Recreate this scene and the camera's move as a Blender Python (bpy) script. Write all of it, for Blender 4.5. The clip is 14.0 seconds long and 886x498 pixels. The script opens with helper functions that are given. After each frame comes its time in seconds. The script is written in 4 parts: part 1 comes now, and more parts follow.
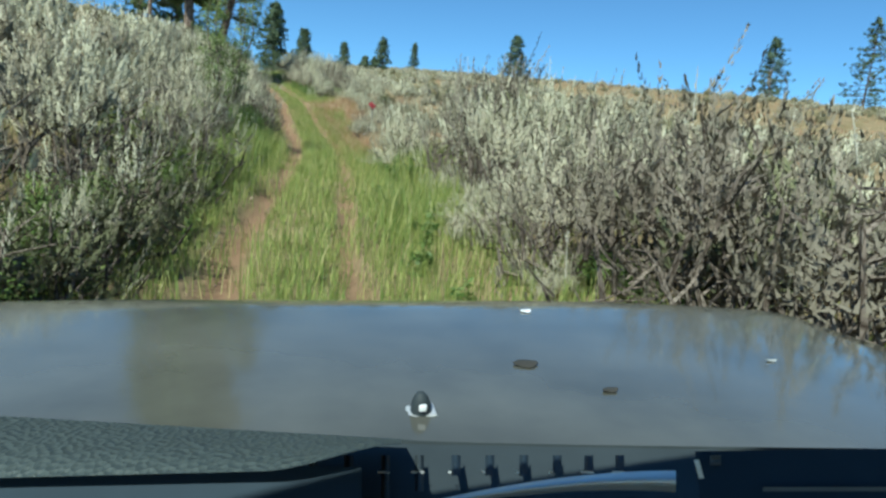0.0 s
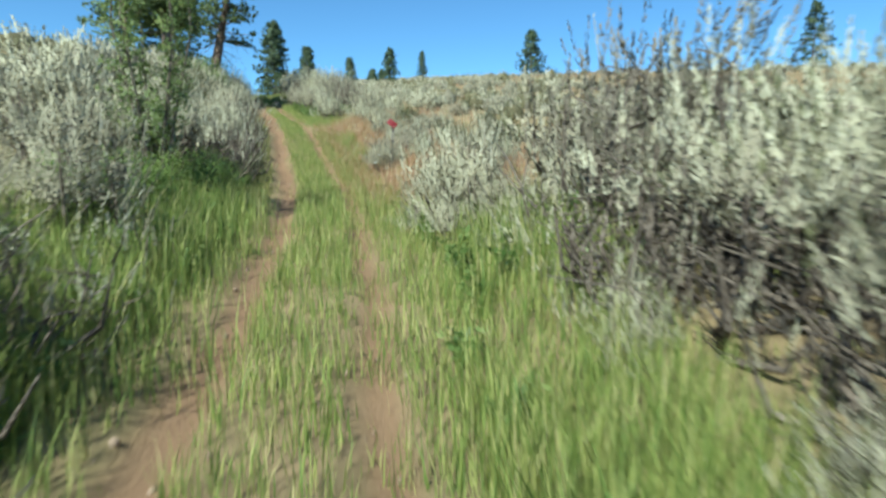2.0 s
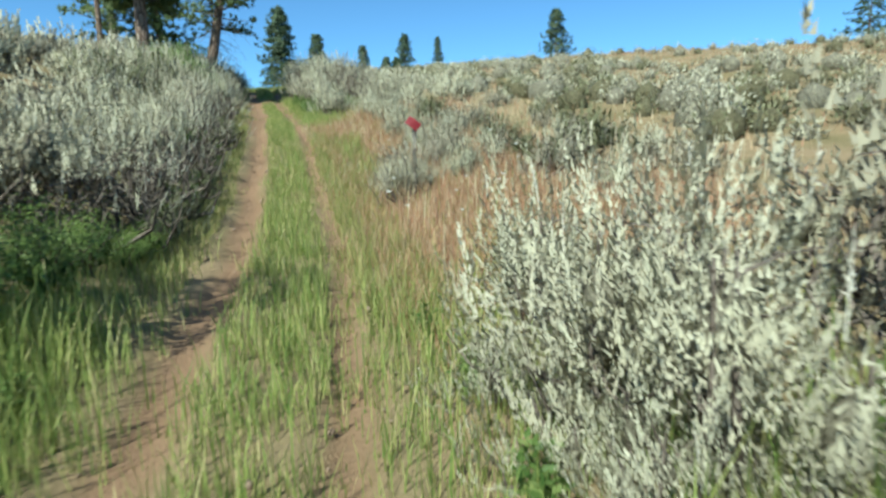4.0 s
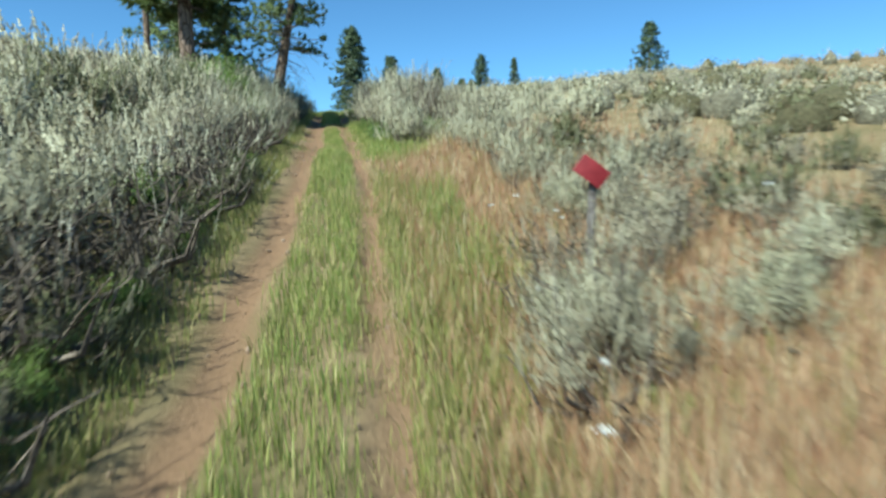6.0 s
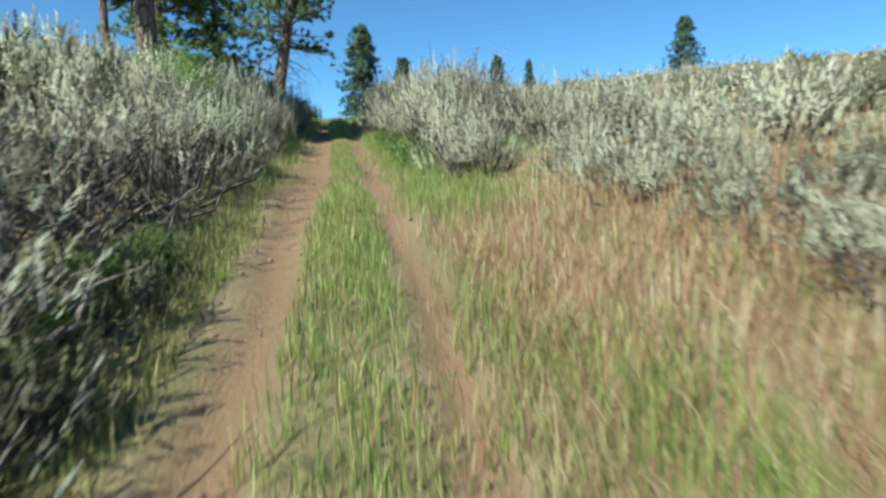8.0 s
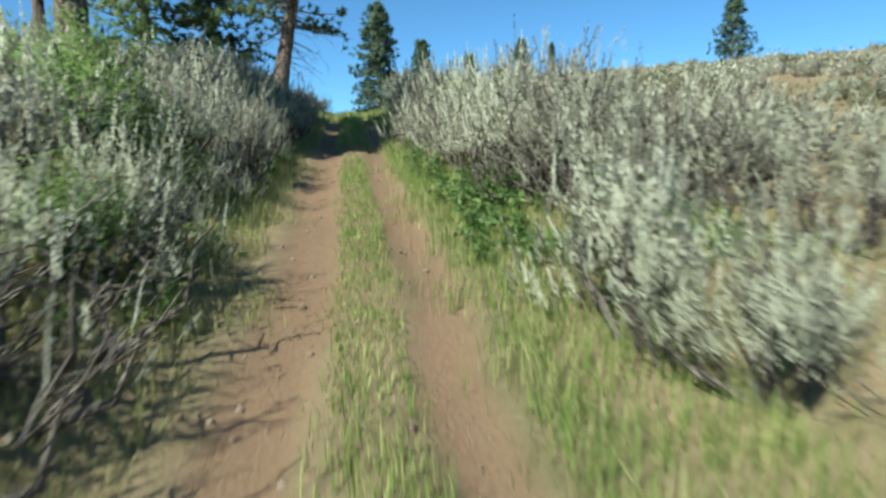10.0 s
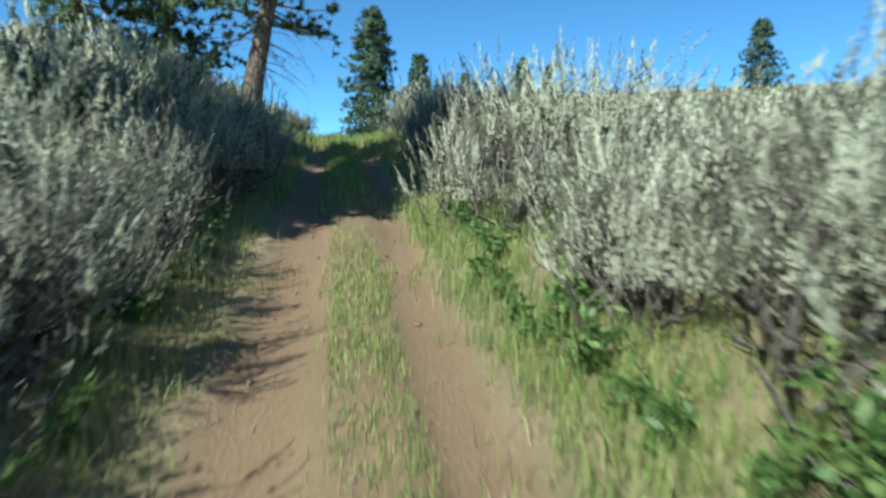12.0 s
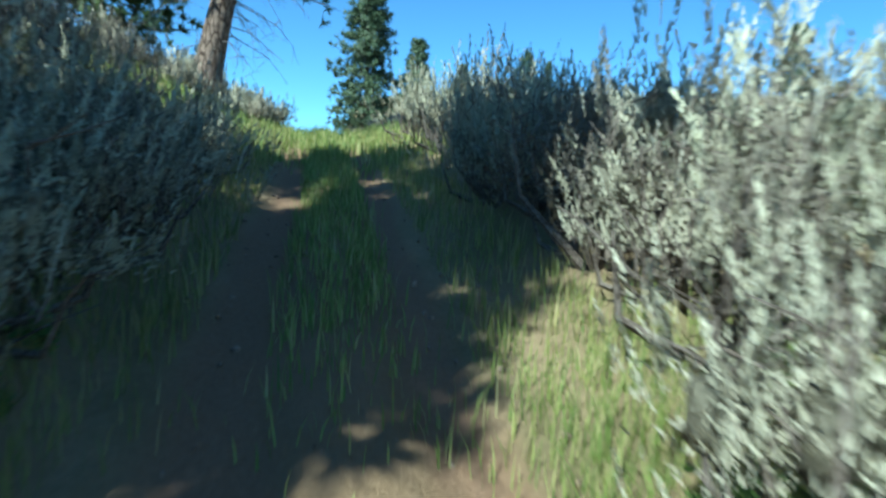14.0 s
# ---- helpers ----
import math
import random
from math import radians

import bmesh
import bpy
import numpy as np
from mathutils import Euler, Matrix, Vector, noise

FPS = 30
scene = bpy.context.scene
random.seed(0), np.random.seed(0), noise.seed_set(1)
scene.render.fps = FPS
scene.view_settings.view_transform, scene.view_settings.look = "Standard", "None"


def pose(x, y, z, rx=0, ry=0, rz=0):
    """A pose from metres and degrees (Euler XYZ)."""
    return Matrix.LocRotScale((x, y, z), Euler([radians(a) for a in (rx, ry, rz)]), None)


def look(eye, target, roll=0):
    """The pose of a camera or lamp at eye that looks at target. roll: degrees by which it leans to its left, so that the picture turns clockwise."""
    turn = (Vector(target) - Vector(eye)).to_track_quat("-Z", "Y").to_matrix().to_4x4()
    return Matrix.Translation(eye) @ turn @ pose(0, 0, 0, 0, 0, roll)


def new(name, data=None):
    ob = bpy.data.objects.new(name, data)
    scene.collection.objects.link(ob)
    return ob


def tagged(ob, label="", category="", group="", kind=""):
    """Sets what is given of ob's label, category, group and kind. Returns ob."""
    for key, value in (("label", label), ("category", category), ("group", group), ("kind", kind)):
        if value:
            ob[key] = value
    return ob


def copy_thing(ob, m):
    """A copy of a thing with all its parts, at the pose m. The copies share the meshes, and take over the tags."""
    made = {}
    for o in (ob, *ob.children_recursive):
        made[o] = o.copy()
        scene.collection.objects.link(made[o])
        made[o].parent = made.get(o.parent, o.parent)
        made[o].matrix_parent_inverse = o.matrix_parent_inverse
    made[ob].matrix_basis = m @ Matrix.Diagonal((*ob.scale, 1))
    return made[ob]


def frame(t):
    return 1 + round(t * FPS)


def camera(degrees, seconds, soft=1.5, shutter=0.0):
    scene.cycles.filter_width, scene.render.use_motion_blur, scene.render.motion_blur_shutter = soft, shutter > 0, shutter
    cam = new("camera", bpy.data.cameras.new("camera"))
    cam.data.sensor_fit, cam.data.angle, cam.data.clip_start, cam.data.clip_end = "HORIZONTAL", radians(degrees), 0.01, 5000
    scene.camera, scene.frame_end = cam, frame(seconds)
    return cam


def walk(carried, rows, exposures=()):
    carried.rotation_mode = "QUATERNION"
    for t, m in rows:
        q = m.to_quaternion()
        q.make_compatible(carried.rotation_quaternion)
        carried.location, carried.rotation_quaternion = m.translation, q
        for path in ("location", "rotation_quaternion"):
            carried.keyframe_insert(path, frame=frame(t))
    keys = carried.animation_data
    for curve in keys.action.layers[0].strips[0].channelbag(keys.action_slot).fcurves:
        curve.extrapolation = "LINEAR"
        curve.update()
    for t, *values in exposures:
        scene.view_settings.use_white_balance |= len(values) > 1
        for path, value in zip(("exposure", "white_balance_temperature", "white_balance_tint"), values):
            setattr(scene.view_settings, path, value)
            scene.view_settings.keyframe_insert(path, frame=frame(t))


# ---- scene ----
# ------------------------------------------------------------------ camera
cam = camera(75.8, 14.0, soft=2.7, shutter=0.5)


def key(t, x, y, z, pitch, yaw, lean):
    return (t, pose(x, y, z, 90 + pitch, 0, yaw) @ pose(0, 0, 0, 0, 0, -lean))


PATH = [
    key(0.0, -0.949, -24.325, -3.371, -8.44, -17.91, -5.64),
    key(0.07, -0.949, -24.325, -3.371, -8.44, -17.91, -5.64),
    key(0.5, -0.838, -23.231, -3.226, -8.43, -17.95, -5.51),
    key(1.0, -0.664, -22.127, -3.146, -9.08, -16.77, -1.78),
    key(1.5, -0.493, -20.935, -3.073, -10.15, -15.93, 0.18),
    key(2.0, -0.319, -19.345, -2.834, -7.91, -15.56, 0.07),
    key(2.5, -0.204, -18.281, -2.675, -8.38, -15.67, -0.30),
    key(3.0, -0.047, -16.902, -2.537, -9.04, -15.83, -0.52),
    key(3.2, 0.039, -16.344, -2.456, -8.36, -15.46, 0.36),
    key(5.3, 0.836, -12.394, -2.152, -10.16, -9.40, 2.56),
    key(5.5, 0.838, -11.671, -2.061, -8.61, -8.21, 3.07),
    key(6.0, 0.684, -9.850, -1.822, -6.64, -6.76, 1.47),
    key(6.5, 0.558, -8.488, -1.675, -7.22, -5.96, 1.36),
    key(7.0, 0.464, -7.163, -1.468, -6.18, -5.62, 1.62),
    key(7.5, 0.381, -5.979, -1.314, -6.99, -6.29, 1.18),
    key(7.7, 0.356, -5.456, -1.236, -6.18, -6.16, 1.86),
    key(9.8, 0.059, -0.622, -0.090, -7.42, -4.88, 1.79),
    key(10.0, 0.000, 0.000, 0.000, -7.78, -4.85, 1.31),
    key(10.5, -0.160, 1.459, 0.220, -7.25, -5.73, 1.59),
    key(11.0, -0.301, 2.929, 0.418, -8.51, -5.34, 1.20),
    key(11.5, -0.441, 4.431, 0.595, -6.79, -5.68, -0.06),
    key(12.0, -0.532, 5.919, 0.830, -5.96, -6.63, -0.32),
    key(12.5, -0.619, 7.351, 1.030, -6.50, -6.79, -0.36),
    key(13.0, -0.741, 8.786, 1.214, -5.97, -7.52, -1.60),
    key(13.5, -0.832, 9.996, 1.393, -5.52, -7.64, -2.13),
    key(14.0, -0.886, 11.196, 1.569, -6.60, -8.63, -3.36),
]
walk(cam, PATH, [(0.0, 0.62, 5900, -9.0), (0.5, 0.5, 5900, -9.0), (1.0, 0.68, 5900, -9.0), (1.6, 0.8, 5900, -9.0), (7.7, 0.77, 5900, -9.0), (11.2, 0.72, 5850, -9.0), (12.0, 0.75, 5500, -12.0), (12.6, 0.75, 5300, -14.0), (13.6, 0.95, 5200, -14.0), (14.0, 1.05, 5200, -14.0)])

# ------------------------------------------------------------------ light
SUN_FROM = Vector((-0.45, -0.49, 0.745)).normalized()
world = bpy.data.worlds.new("sky")
scene.world = world
world.use_nodes = True
wn = world.node_tree.nodes
wl = world.node_tree.links
sky = wn.new("ShaderNodeTexSky")
sky.sky_type = "NISHITA"
sky.sun_disc = False
sky.sun_elevation = math.asin(SUN_FROM.z)
sky.sun_rotation = math.atan2(SUN_FROM.x, SUN_FROM.y)
sky.altitude = 2200
sky.air_density = 1.0
sky.dust_density = 0.0
sky.ozone_density = 5.0
hue = wn.new("ShaderNodeMix")
hue.data_type, hue.blend_type = "RGBA", "MULTIPLY"
hue.inputs[0].default_value = 1.0
hue.inputs[7].default_value = (0.83, 1.0, 1.06, 1)
wl.new(sky.outputs[0], hue.inputs[6])
wl.new(hue.outputs[2], wn["Background"].inputs[0])
wn["Background"].inputs[1].default_value = 0.098

sun = new("sun", bpy.data.lights.new("sun", "SUN"))
sun.data.energy = 5.0
sun.data.angle = radians(0.53)
sun.data.color = (1.0, 0.96, 0.90)
sun.matrix_world = look((SUN_FROM * 60)[:], (0, 0, 0))


# ------------------------------------------------------------------ materials
def material(name, rough=0.8, metal=0.0, spec=0.3):
    mat = bpy.data.materials.new(name)
    mat.use_nodes = True
    nt = mat.node_tree
    b = nt.nodes["Principled BSDF"]
    b.inputs["Roughness"].default_value = rough
    b.inputs["Metallic"].default_value = metal
    b.inputs["Specular IOR Level"].default_value = spec
    return mat, nt, b


def ramp(nt, source, stops):
    r = nt.nodes.new("ShaderNodeValToRGB")
    while len(r.color_ramp.elements) < len(stops):
        r.color_ramp.elements.new(0.5)
    for e, (at, col) in zip(r.color_ramp.elements, stops):
        e.position = at
        e.color = (*col, 1)
    nt.links.new(source, r.inputs[0])
    return r.outputs[0]


def noise_tex(nt, scale, detail=4.0, rough=0.55):
    n = nt.nodes.new("ShaderNodeTexNoise")
    n.inputs["Scale"].default_value = scale
    n.inputs["Detail"].default_value = detail
    n.inputs["Roughness"].default_value = rough
    c = nt.nodes.new("ShaderNodeTexCoord")
    nt.links.new(c.outputs["Object"], n.inputs["Vector"])
    return n.outputs["Fac"]


def mixed(nt, fac, a, b, mode="MIX"):
    m = nt.nodes.new("ShaderNodeMix")
    m.data_type = "RGBA"
    m.blend_type = mode
    for i, v in ((0, fac), (6, a), (7, b)):
        if isinstance(v, (int, float)):
            m.inputs[i].default_value = v
        elif isinstance(v, tuple):
            m.inputs[i].default_value = (*v, 1)
        else:
            nt.links.new(v, m.inputs[i])
    return m.outputs[2]


def bump(nt, b, height, strength, distance):
    u = nt.nodes.new("ShaderNodeBump")
    u.inputs["Strength"].default_value = strength
    u.inputs["Distance"].default_value = distance
    nt.links.new(height, u.inputs["Height"])
    nt.links.new(u.outputs[0], b.inputs["Normal"])


def leaf_material(name, stops, through_light=0.3, rough=0.7, plant_shift=0.35, other=None, patches=0.0, twigs=0.0):
    """Leaves: colour varies leaf by leaf, twig by twig and plant by plant; part of the light goes through them."""
    mat, nt, b = material(name, rough, 0.0, 0.25)
    g = nt.nodes.new("ShaderNodeNewGeometry")
    o = nt.nodes.new("ShaderNodeObjectInfo")
    pick = g.outputs["Random Per Island"]
    # tone also holds the shade painted low in the sagebrush
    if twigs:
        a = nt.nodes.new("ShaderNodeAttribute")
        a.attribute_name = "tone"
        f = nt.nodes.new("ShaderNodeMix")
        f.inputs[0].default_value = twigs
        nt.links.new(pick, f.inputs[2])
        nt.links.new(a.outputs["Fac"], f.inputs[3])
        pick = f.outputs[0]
    if patches:
        f = nt.nodes.new("ShaderNodeMix")
        f.inputs[0].default_value = patches
        nt.links.new(pick, f.inputs[2])
        nt.links.new(ramp(nt, noise_tex(nt, 5.5, 3.0), [(0.36, (0, 0, 0)), (0.64, (1, 1, 1))]), f.inputs[3])
        pick = f.outputs[0]
    col = ramp(nt, pick, stops)
    if other:
        tint = ramp(nt, o.outputs["Random"], [(k / (len(other) - 1), c) for k, c in enumerate(other)])
        col = mixed(nt, plant_shift, col, tint)
    nt.links.new(col, b.inputs["Base Color"])
    t = nt.nodes.new("ShaderNodeBsdfTranslucent")
    nt.links.new(col, t.inputs["Color"])
    m = nt.nodes.new("ShaderNodeMixShader")
    m.inputs[0].default_value = through_light
    nt.links.new(b.outputs[0], m.inputs[1])
    nt.links.new(t.outputs[0], m.inputs[2])
    nt.links.new(m.outputs[0], nt.nodes["Material Output"].inputs["Surface"])
    return mat


def bark_material(name, stops, scale=14.0, depth=0.03):
    mat, nt, b = material(name, 0.95, 0.0, 0.1)
    v = nt.nodes.new("ShaderNodeTexVoronoi")
    v.feature = "DISTANCE_TO_EDGE"
    v.inputs["Scale"].default_value = scale
    c = nt.nodes.new("ShaderNodeTexCoord")
    mp = nt.nodes.new("ShaderNodeMapping")
    mp.inputs["Scale"].default_value = (1.0, 1.0, 0.28)
    nt.links.new(c.outputs["Object"], mp.inputs[0])
    nt.links.new(mp.outputs[0], v.inputs["Vector"])
    n = noise_tex(nt, 9.0)
    base = ramp(nt, n, stops)
    edge = ramp(nt, v.outputs["Distance"], [(0.0, (0.18, 0.15, 0.13)), (0.12, (1, 1, 1))])
    nt.links.new(mixed(nt, 1.0, base, edge, "MULTIPLY"), b.inputs["Base Color"])
    bump(nt, b, v.outputs["Distance"], 0.9, depth)
    return mat


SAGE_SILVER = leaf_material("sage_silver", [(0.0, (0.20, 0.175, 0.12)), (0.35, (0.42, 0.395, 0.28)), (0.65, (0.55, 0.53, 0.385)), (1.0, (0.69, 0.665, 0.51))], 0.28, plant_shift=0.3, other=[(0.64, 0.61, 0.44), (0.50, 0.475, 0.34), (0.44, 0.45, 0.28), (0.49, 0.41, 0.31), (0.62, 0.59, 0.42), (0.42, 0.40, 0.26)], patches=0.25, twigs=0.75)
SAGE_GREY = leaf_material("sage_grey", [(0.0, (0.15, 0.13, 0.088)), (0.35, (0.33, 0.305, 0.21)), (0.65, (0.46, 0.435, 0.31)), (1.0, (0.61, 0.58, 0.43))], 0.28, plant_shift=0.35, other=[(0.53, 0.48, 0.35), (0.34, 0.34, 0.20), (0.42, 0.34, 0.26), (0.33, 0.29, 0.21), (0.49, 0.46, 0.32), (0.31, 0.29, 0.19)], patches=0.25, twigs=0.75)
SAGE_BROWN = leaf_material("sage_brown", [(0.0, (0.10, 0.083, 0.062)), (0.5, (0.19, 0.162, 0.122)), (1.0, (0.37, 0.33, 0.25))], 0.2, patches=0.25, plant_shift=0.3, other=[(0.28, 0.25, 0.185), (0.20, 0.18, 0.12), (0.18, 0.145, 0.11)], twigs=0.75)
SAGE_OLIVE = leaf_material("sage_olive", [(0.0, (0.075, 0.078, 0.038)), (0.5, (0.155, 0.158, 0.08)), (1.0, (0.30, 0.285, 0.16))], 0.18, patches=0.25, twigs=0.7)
SAGE_STALK = leaf_material("sage_stalk", [(0.0, (0.42, 0.38, 0.28)), (1.0, (0.66, 0.62, 0.50))], 0.2)
GREEN_LEAF = leaf_material("green_leaf", [(0.0, (0.08, 0.15, 0.03)), (0.6, (0.17, 0.27, 0.06)), (1.0, (0.31, 0.40, 0.12))], 0.45, 0.5, other=[(0.20, 0.27, 0.07), (0.25, 0.27, 0.10)], patches=0.4)
SAPLING_LEAF = leaf_material("sapling_leaf", [(0.0, (0.09, 0.13, 0.04)), (0.6, (0.18, 0.235, 0.075)), (1.0, (0.31, 0.35, 0.13))], 0.4, 0.5, patches=0.4)
WEED_LEAF = leaf_material("weed_leaf", [(0.0, (0.07, 0.125, 0.03)), (0.6, (0.15, 0.22, 0.06)), (1.0, (0.27, 0.32, 0.11))], 0.4, 0.45)
NEEDLES = leaf_material("pine_needles", [(0.0, (0.05, 0.085, 0.03)), (0.6, (0.115, 0.165, 0.055)), (1.0, (0.21, 0.25, 0.09))], 0.3, 0.5, other=[(0.10, 0.135, 0.05), (0.15, 0.17, 0.06)])
FIR_NEEDLES = leaf_material("fir_needles", [(0.0, (0.04, 0.068, 0.038)), (0.6, (0.09, 0.13, 0.068)), (1.0, (0.16, 0.195, 0.10))], 0.3, 0.5)
GRASS_GREEN = leaf_material("grass_green", [(0.0, (0.13, 0.20, 0.045)), (0.5, (0.265, 0.32, 0.085)), (0.85, (0.43, 0.44, 0.15)), (1.0, (0.58, 0.51, 0.25))], 0.4, 0.6)
GRASS_OLIVE = leaf_material("grass_olive", [(0.0, (0.16, 0.19, 0.05)), (0.5, (0.28, 0.30, 0.09)), (1.0, (0.48, 0.40, 0.19))], 0.35, 0.6)
GRASS_DRY = leaf_material("grass_dry", [(0.0, (0.30, 0.155, 0.09)), (0.5, (0.44, 0.255, 0.15)), (0.8, (0.54, 0.38, 0.22)), (1.0, (0.66, 0.55, 0.36))], 0.35, 0.6)
STRAW = leaf_material("straw", [(0.0, (0.50, 0.42, 0.24)), (1.0, (0.74, 0.66, 0.45))], 0.3, 0.6)
PETAL = leaf_material("petal", [(0.0, (0.70, 0.70, 0.64)), (1.0, (0.85, 0.85, 0.82))], 0.3, 0.6)
SAGE_WOOD = bark_material("sage_wood", [(0.3, (0.09, 0.07, 0.055)), (0.7, (0.24, 0.20, 0.16))], 60.0, 0.006)


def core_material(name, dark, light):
    """A shrub's matted inside, its shade painted dark to show between the leaves."""
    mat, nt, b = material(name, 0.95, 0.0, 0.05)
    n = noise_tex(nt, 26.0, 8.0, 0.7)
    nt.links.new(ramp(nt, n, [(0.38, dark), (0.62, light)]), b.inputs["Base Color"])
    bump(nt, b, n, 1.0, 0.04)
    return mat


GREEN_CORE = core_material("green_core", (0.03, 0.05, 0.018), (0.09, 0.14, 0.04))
OLIVE_CORE = core_material("olive_core", (0.07, 0.062, 0.036), (0.17, 0.15, 0.085))
SAGE_CORE = core_material("sage_core", (0.10, 0.088, 0.06), (0.27, 0.245, 0.175))
PINE_BARK = bark_material("pine_bark", [(0.25, (0.085, 0.062, 0.048)), (0.6, (0.21, 0.152, 0.115)), (0.85, (0.33, 0.255, 0.20))], 7.0, 0.03)
DEAD_WOOD = bark_material("dead_wood", [(0.3, (0.11, 0.095, 0.085)), (0.7, (0.27, 0.24, 0.22))], 30.0, 0.008)


def ground_material():
    """Reddish bare soil in the wheel ruts, litter and dry thatch beside them."""
    mat, nt, b = material("soil", 0.95, 0.0, 0.1)
    a = nt.nodes.new("ShaderNodeAttribute")
    a.attribute_name = "rut"
    fine = noise_tex(nt, 34.0, 8.0, 0.65)
    broad = noise_tex(nt, 1.1, 5.0)
    dirt = ramp(nt, fine, [(0.2, (0.12, 0.068, 0.036)), (0.5, (0.21, 0.132, 0.078)), (0.75, (0.29, 0.188, 0.115))])
    dirt = mixed(nt, broad, dirt, (0.225, 0.138, 0.082))
    litter = ramp(nt, noise_tex(nt, 22.0, 8.0, 0.7), [(0.25, (0.085, 0.06, 0.035)), (0.5, (0.19, 0.135, 0.075)), (0.75, (0.31, 0.225, 0.13))])
    patchy = ramp(nt, broad, [(0.38, (0.15, 0.14, 0.06)), (0.62, (0.32, 0.235, 0.135))])
    litter = mixed(nt, 0.5, litter, patchy)
    nt.links.new(mixed(nt, a.outputs["Fac"], litter, dirt), b.inputs["Base Color"])
    bump(nt, b, fine, 0.8, 0.03)
    return mat


SOIL = ground_material()

# ------------------------------------------------------------------ mesh helpers
rng = np.random.default_rng(7)


def link_mesh(name, verts, faces, mat, smooth=False, mats=None):
    me = bpy.data.meshes.new(name)
    me.from_pydata(verts, [], faces)
    if smooth:
        me.polygons.foreach_set("use_smooth", [True] * len(me.polygons))
    me.materials.append(mat)
    me.update()
    return me


def part(name, me, parent, label=""):
    ob = new(name, me)
    ob.parent = parent
    return tagged(ob, label) if label else ob


def unit(v):
    return v / np.maximum(np.linalg.norm(v, axis=-1, keepdims=True), 1e-9)


class Soup:
    """Collects many small leaves, blades and tubes for one mesh."""

    def __init__(self):
        self.v, self.f, self.n = [], [], 0
        self.soft, self.tones = [], []

    def add(self, verts, faces):
        self.v.append(verts)
        self.f.append([tuple(int(i) + self.n for i in f) for f in faces])
        self.n += len(verts)

    def leaves(self, base, way, length, width, r, out=None, tone=None):
        """Diamond leaves; with out given, small pointed ones shaded as part of the clump they grow on."""
        n = len(base)
        way = unit(way)
        side = unit(np.cross(way, unit(r.normal(size=(n, 3)))))
        if out is not None:
            flat = np.cross(way, side)
            turn = np.sign(np.sum(flat * out, 1, keepdims=True))
            side = side * np.where(turn == 0, 1, -turn)
            self.soft.append(np.repeat(unit(unit(out) * 0.72 - np.cross(way, side) * 0.28 + r.normal(0, 0.08, (n, 3))), 3, 0))
        length, width = (np.broadcast_to(np.asarray(q, float).reshape(-1, 1), (n, 1)) for q in (length, width))
        if out is not None:
            q = np.stack([base - side * width * 0.55, base + side * width * 0.55, base + way * length], 1).reshape(-1, 3)
            i = np.arange(n) * 3 + self.n
            self.tones.append(np.repeat(np.broadcast_to(0.5 if tone is None else tone, (n,)), 3))
            self.v.append(q)
            self.f.append(list(zip(i.tolist(), (i + 1).tolist(), (i + 2).tolist())))
            self.n += 3 * n
            return
        mid = base + way * length * 0.45
        q = np.stack([base, mid + side * width / 2, base + way * length, mid - side * width / 2], 1).reshape(-1, 3)
        i = np.arange(n) * 4 + self.n
        self.v.append(q)
        self.f.append(list(zip(i.tolist(), (i + 1).tolist(), (i + 2).tolist(), (i + 3).tolist())))
        self.n += 4 * n

    def blades(self, base, height, lean, width, r):
        """Bent grass blades: a quad below and a tapering tip."""
        n = len(base)
        a = r.uniform(0, 2 * np.pi, n)
        side = np.stack([np.cos(a), np.sin(a), 0 * a], 1)
        out = np.stack([-np.sin(a + r.normal(0, 0.6, n)), np.cos(a), 0 * a], 1)
        h, l, w = (np.broadcast_to(np.asarray(q, float).reshape(-1, 1), (n, 1)) for q in (height, lean, width))
        up = np.array([0, 0, 1.0])
        m = base + up * h * 0.55 + out * l * 0.3
        t = base + up * h + out * l
        q = np.stack([base - side * w / 2, base + side * w / 2, m + side * w * 0.4, m - side * w * 0.4, t], 1).reshape(-1, 3)
        i = np.arange(n) * 5 + self.n
        k = [c.tolist() for c in (i, i + 1, i + 2, i + 3, i + 4)]
        self.v.append(q)
        self.f.append(list(zip(k[0], k[1], k[2], k[3])))
        self.f.append(list(zip(k[3], k[2], k[4])))
        self.n += 5 * n

    def tube(self, line, radii, sides=5):
        line = np.asarray(line, float)
        radii = np.broadcast_to(np.asarray(radii, float), (len(line),))
        way = unit(np.gradient(line, axis=0))
        ref = np.where(np.abs(way[:, 2:3]) > 0.9, np.array([[1.0, 0, 0]]), np.array([[0, 0, 1.0]]))
        a = unit(np.cross(way, ref))
        b = np.cross(way, a)
        th = np.arange(sides) * 2 * np.pi / sides
        ring = (a[:, None] * np.cos(th)[:, None] + b[:, None] * np.sin(th)[:, None]) * radii[:, None, None] + line[:, None]
        faces = []
        for k in range(len(line) - 1):
            for s in range(sides):
                p, q = k * sides + s, k * sides + (s + 1) % sides
                faces.append((p, q, q + sides, p + sides))
        faces.append(tuple(range((len(line) - 1) * sides, len(line) * sides)))
        self.add(ring.reshape(-1, 3), faces)

    def lump(self, centre, radii, r, rough=0.22):
        """A matted irregular clump, filling a shrub so its gaps look shaded."""
        bm = bmesh.new()
        bmesh.ops.create_icosphere(bm, subdivisions=1, radius=1.0)
        v = np.array([p.co[:] for p in bm.verts])
        f = [tuple(q.index for q in g.verts) for g in bm.faces]
        bm.free()
        off = r.uniform(0, 50, 3)
        k = np.array([1 + rough * noise.noise(Vector(p * 2.2 + off)) * 1.6 + r.normal(0, 0.05) for p in v])
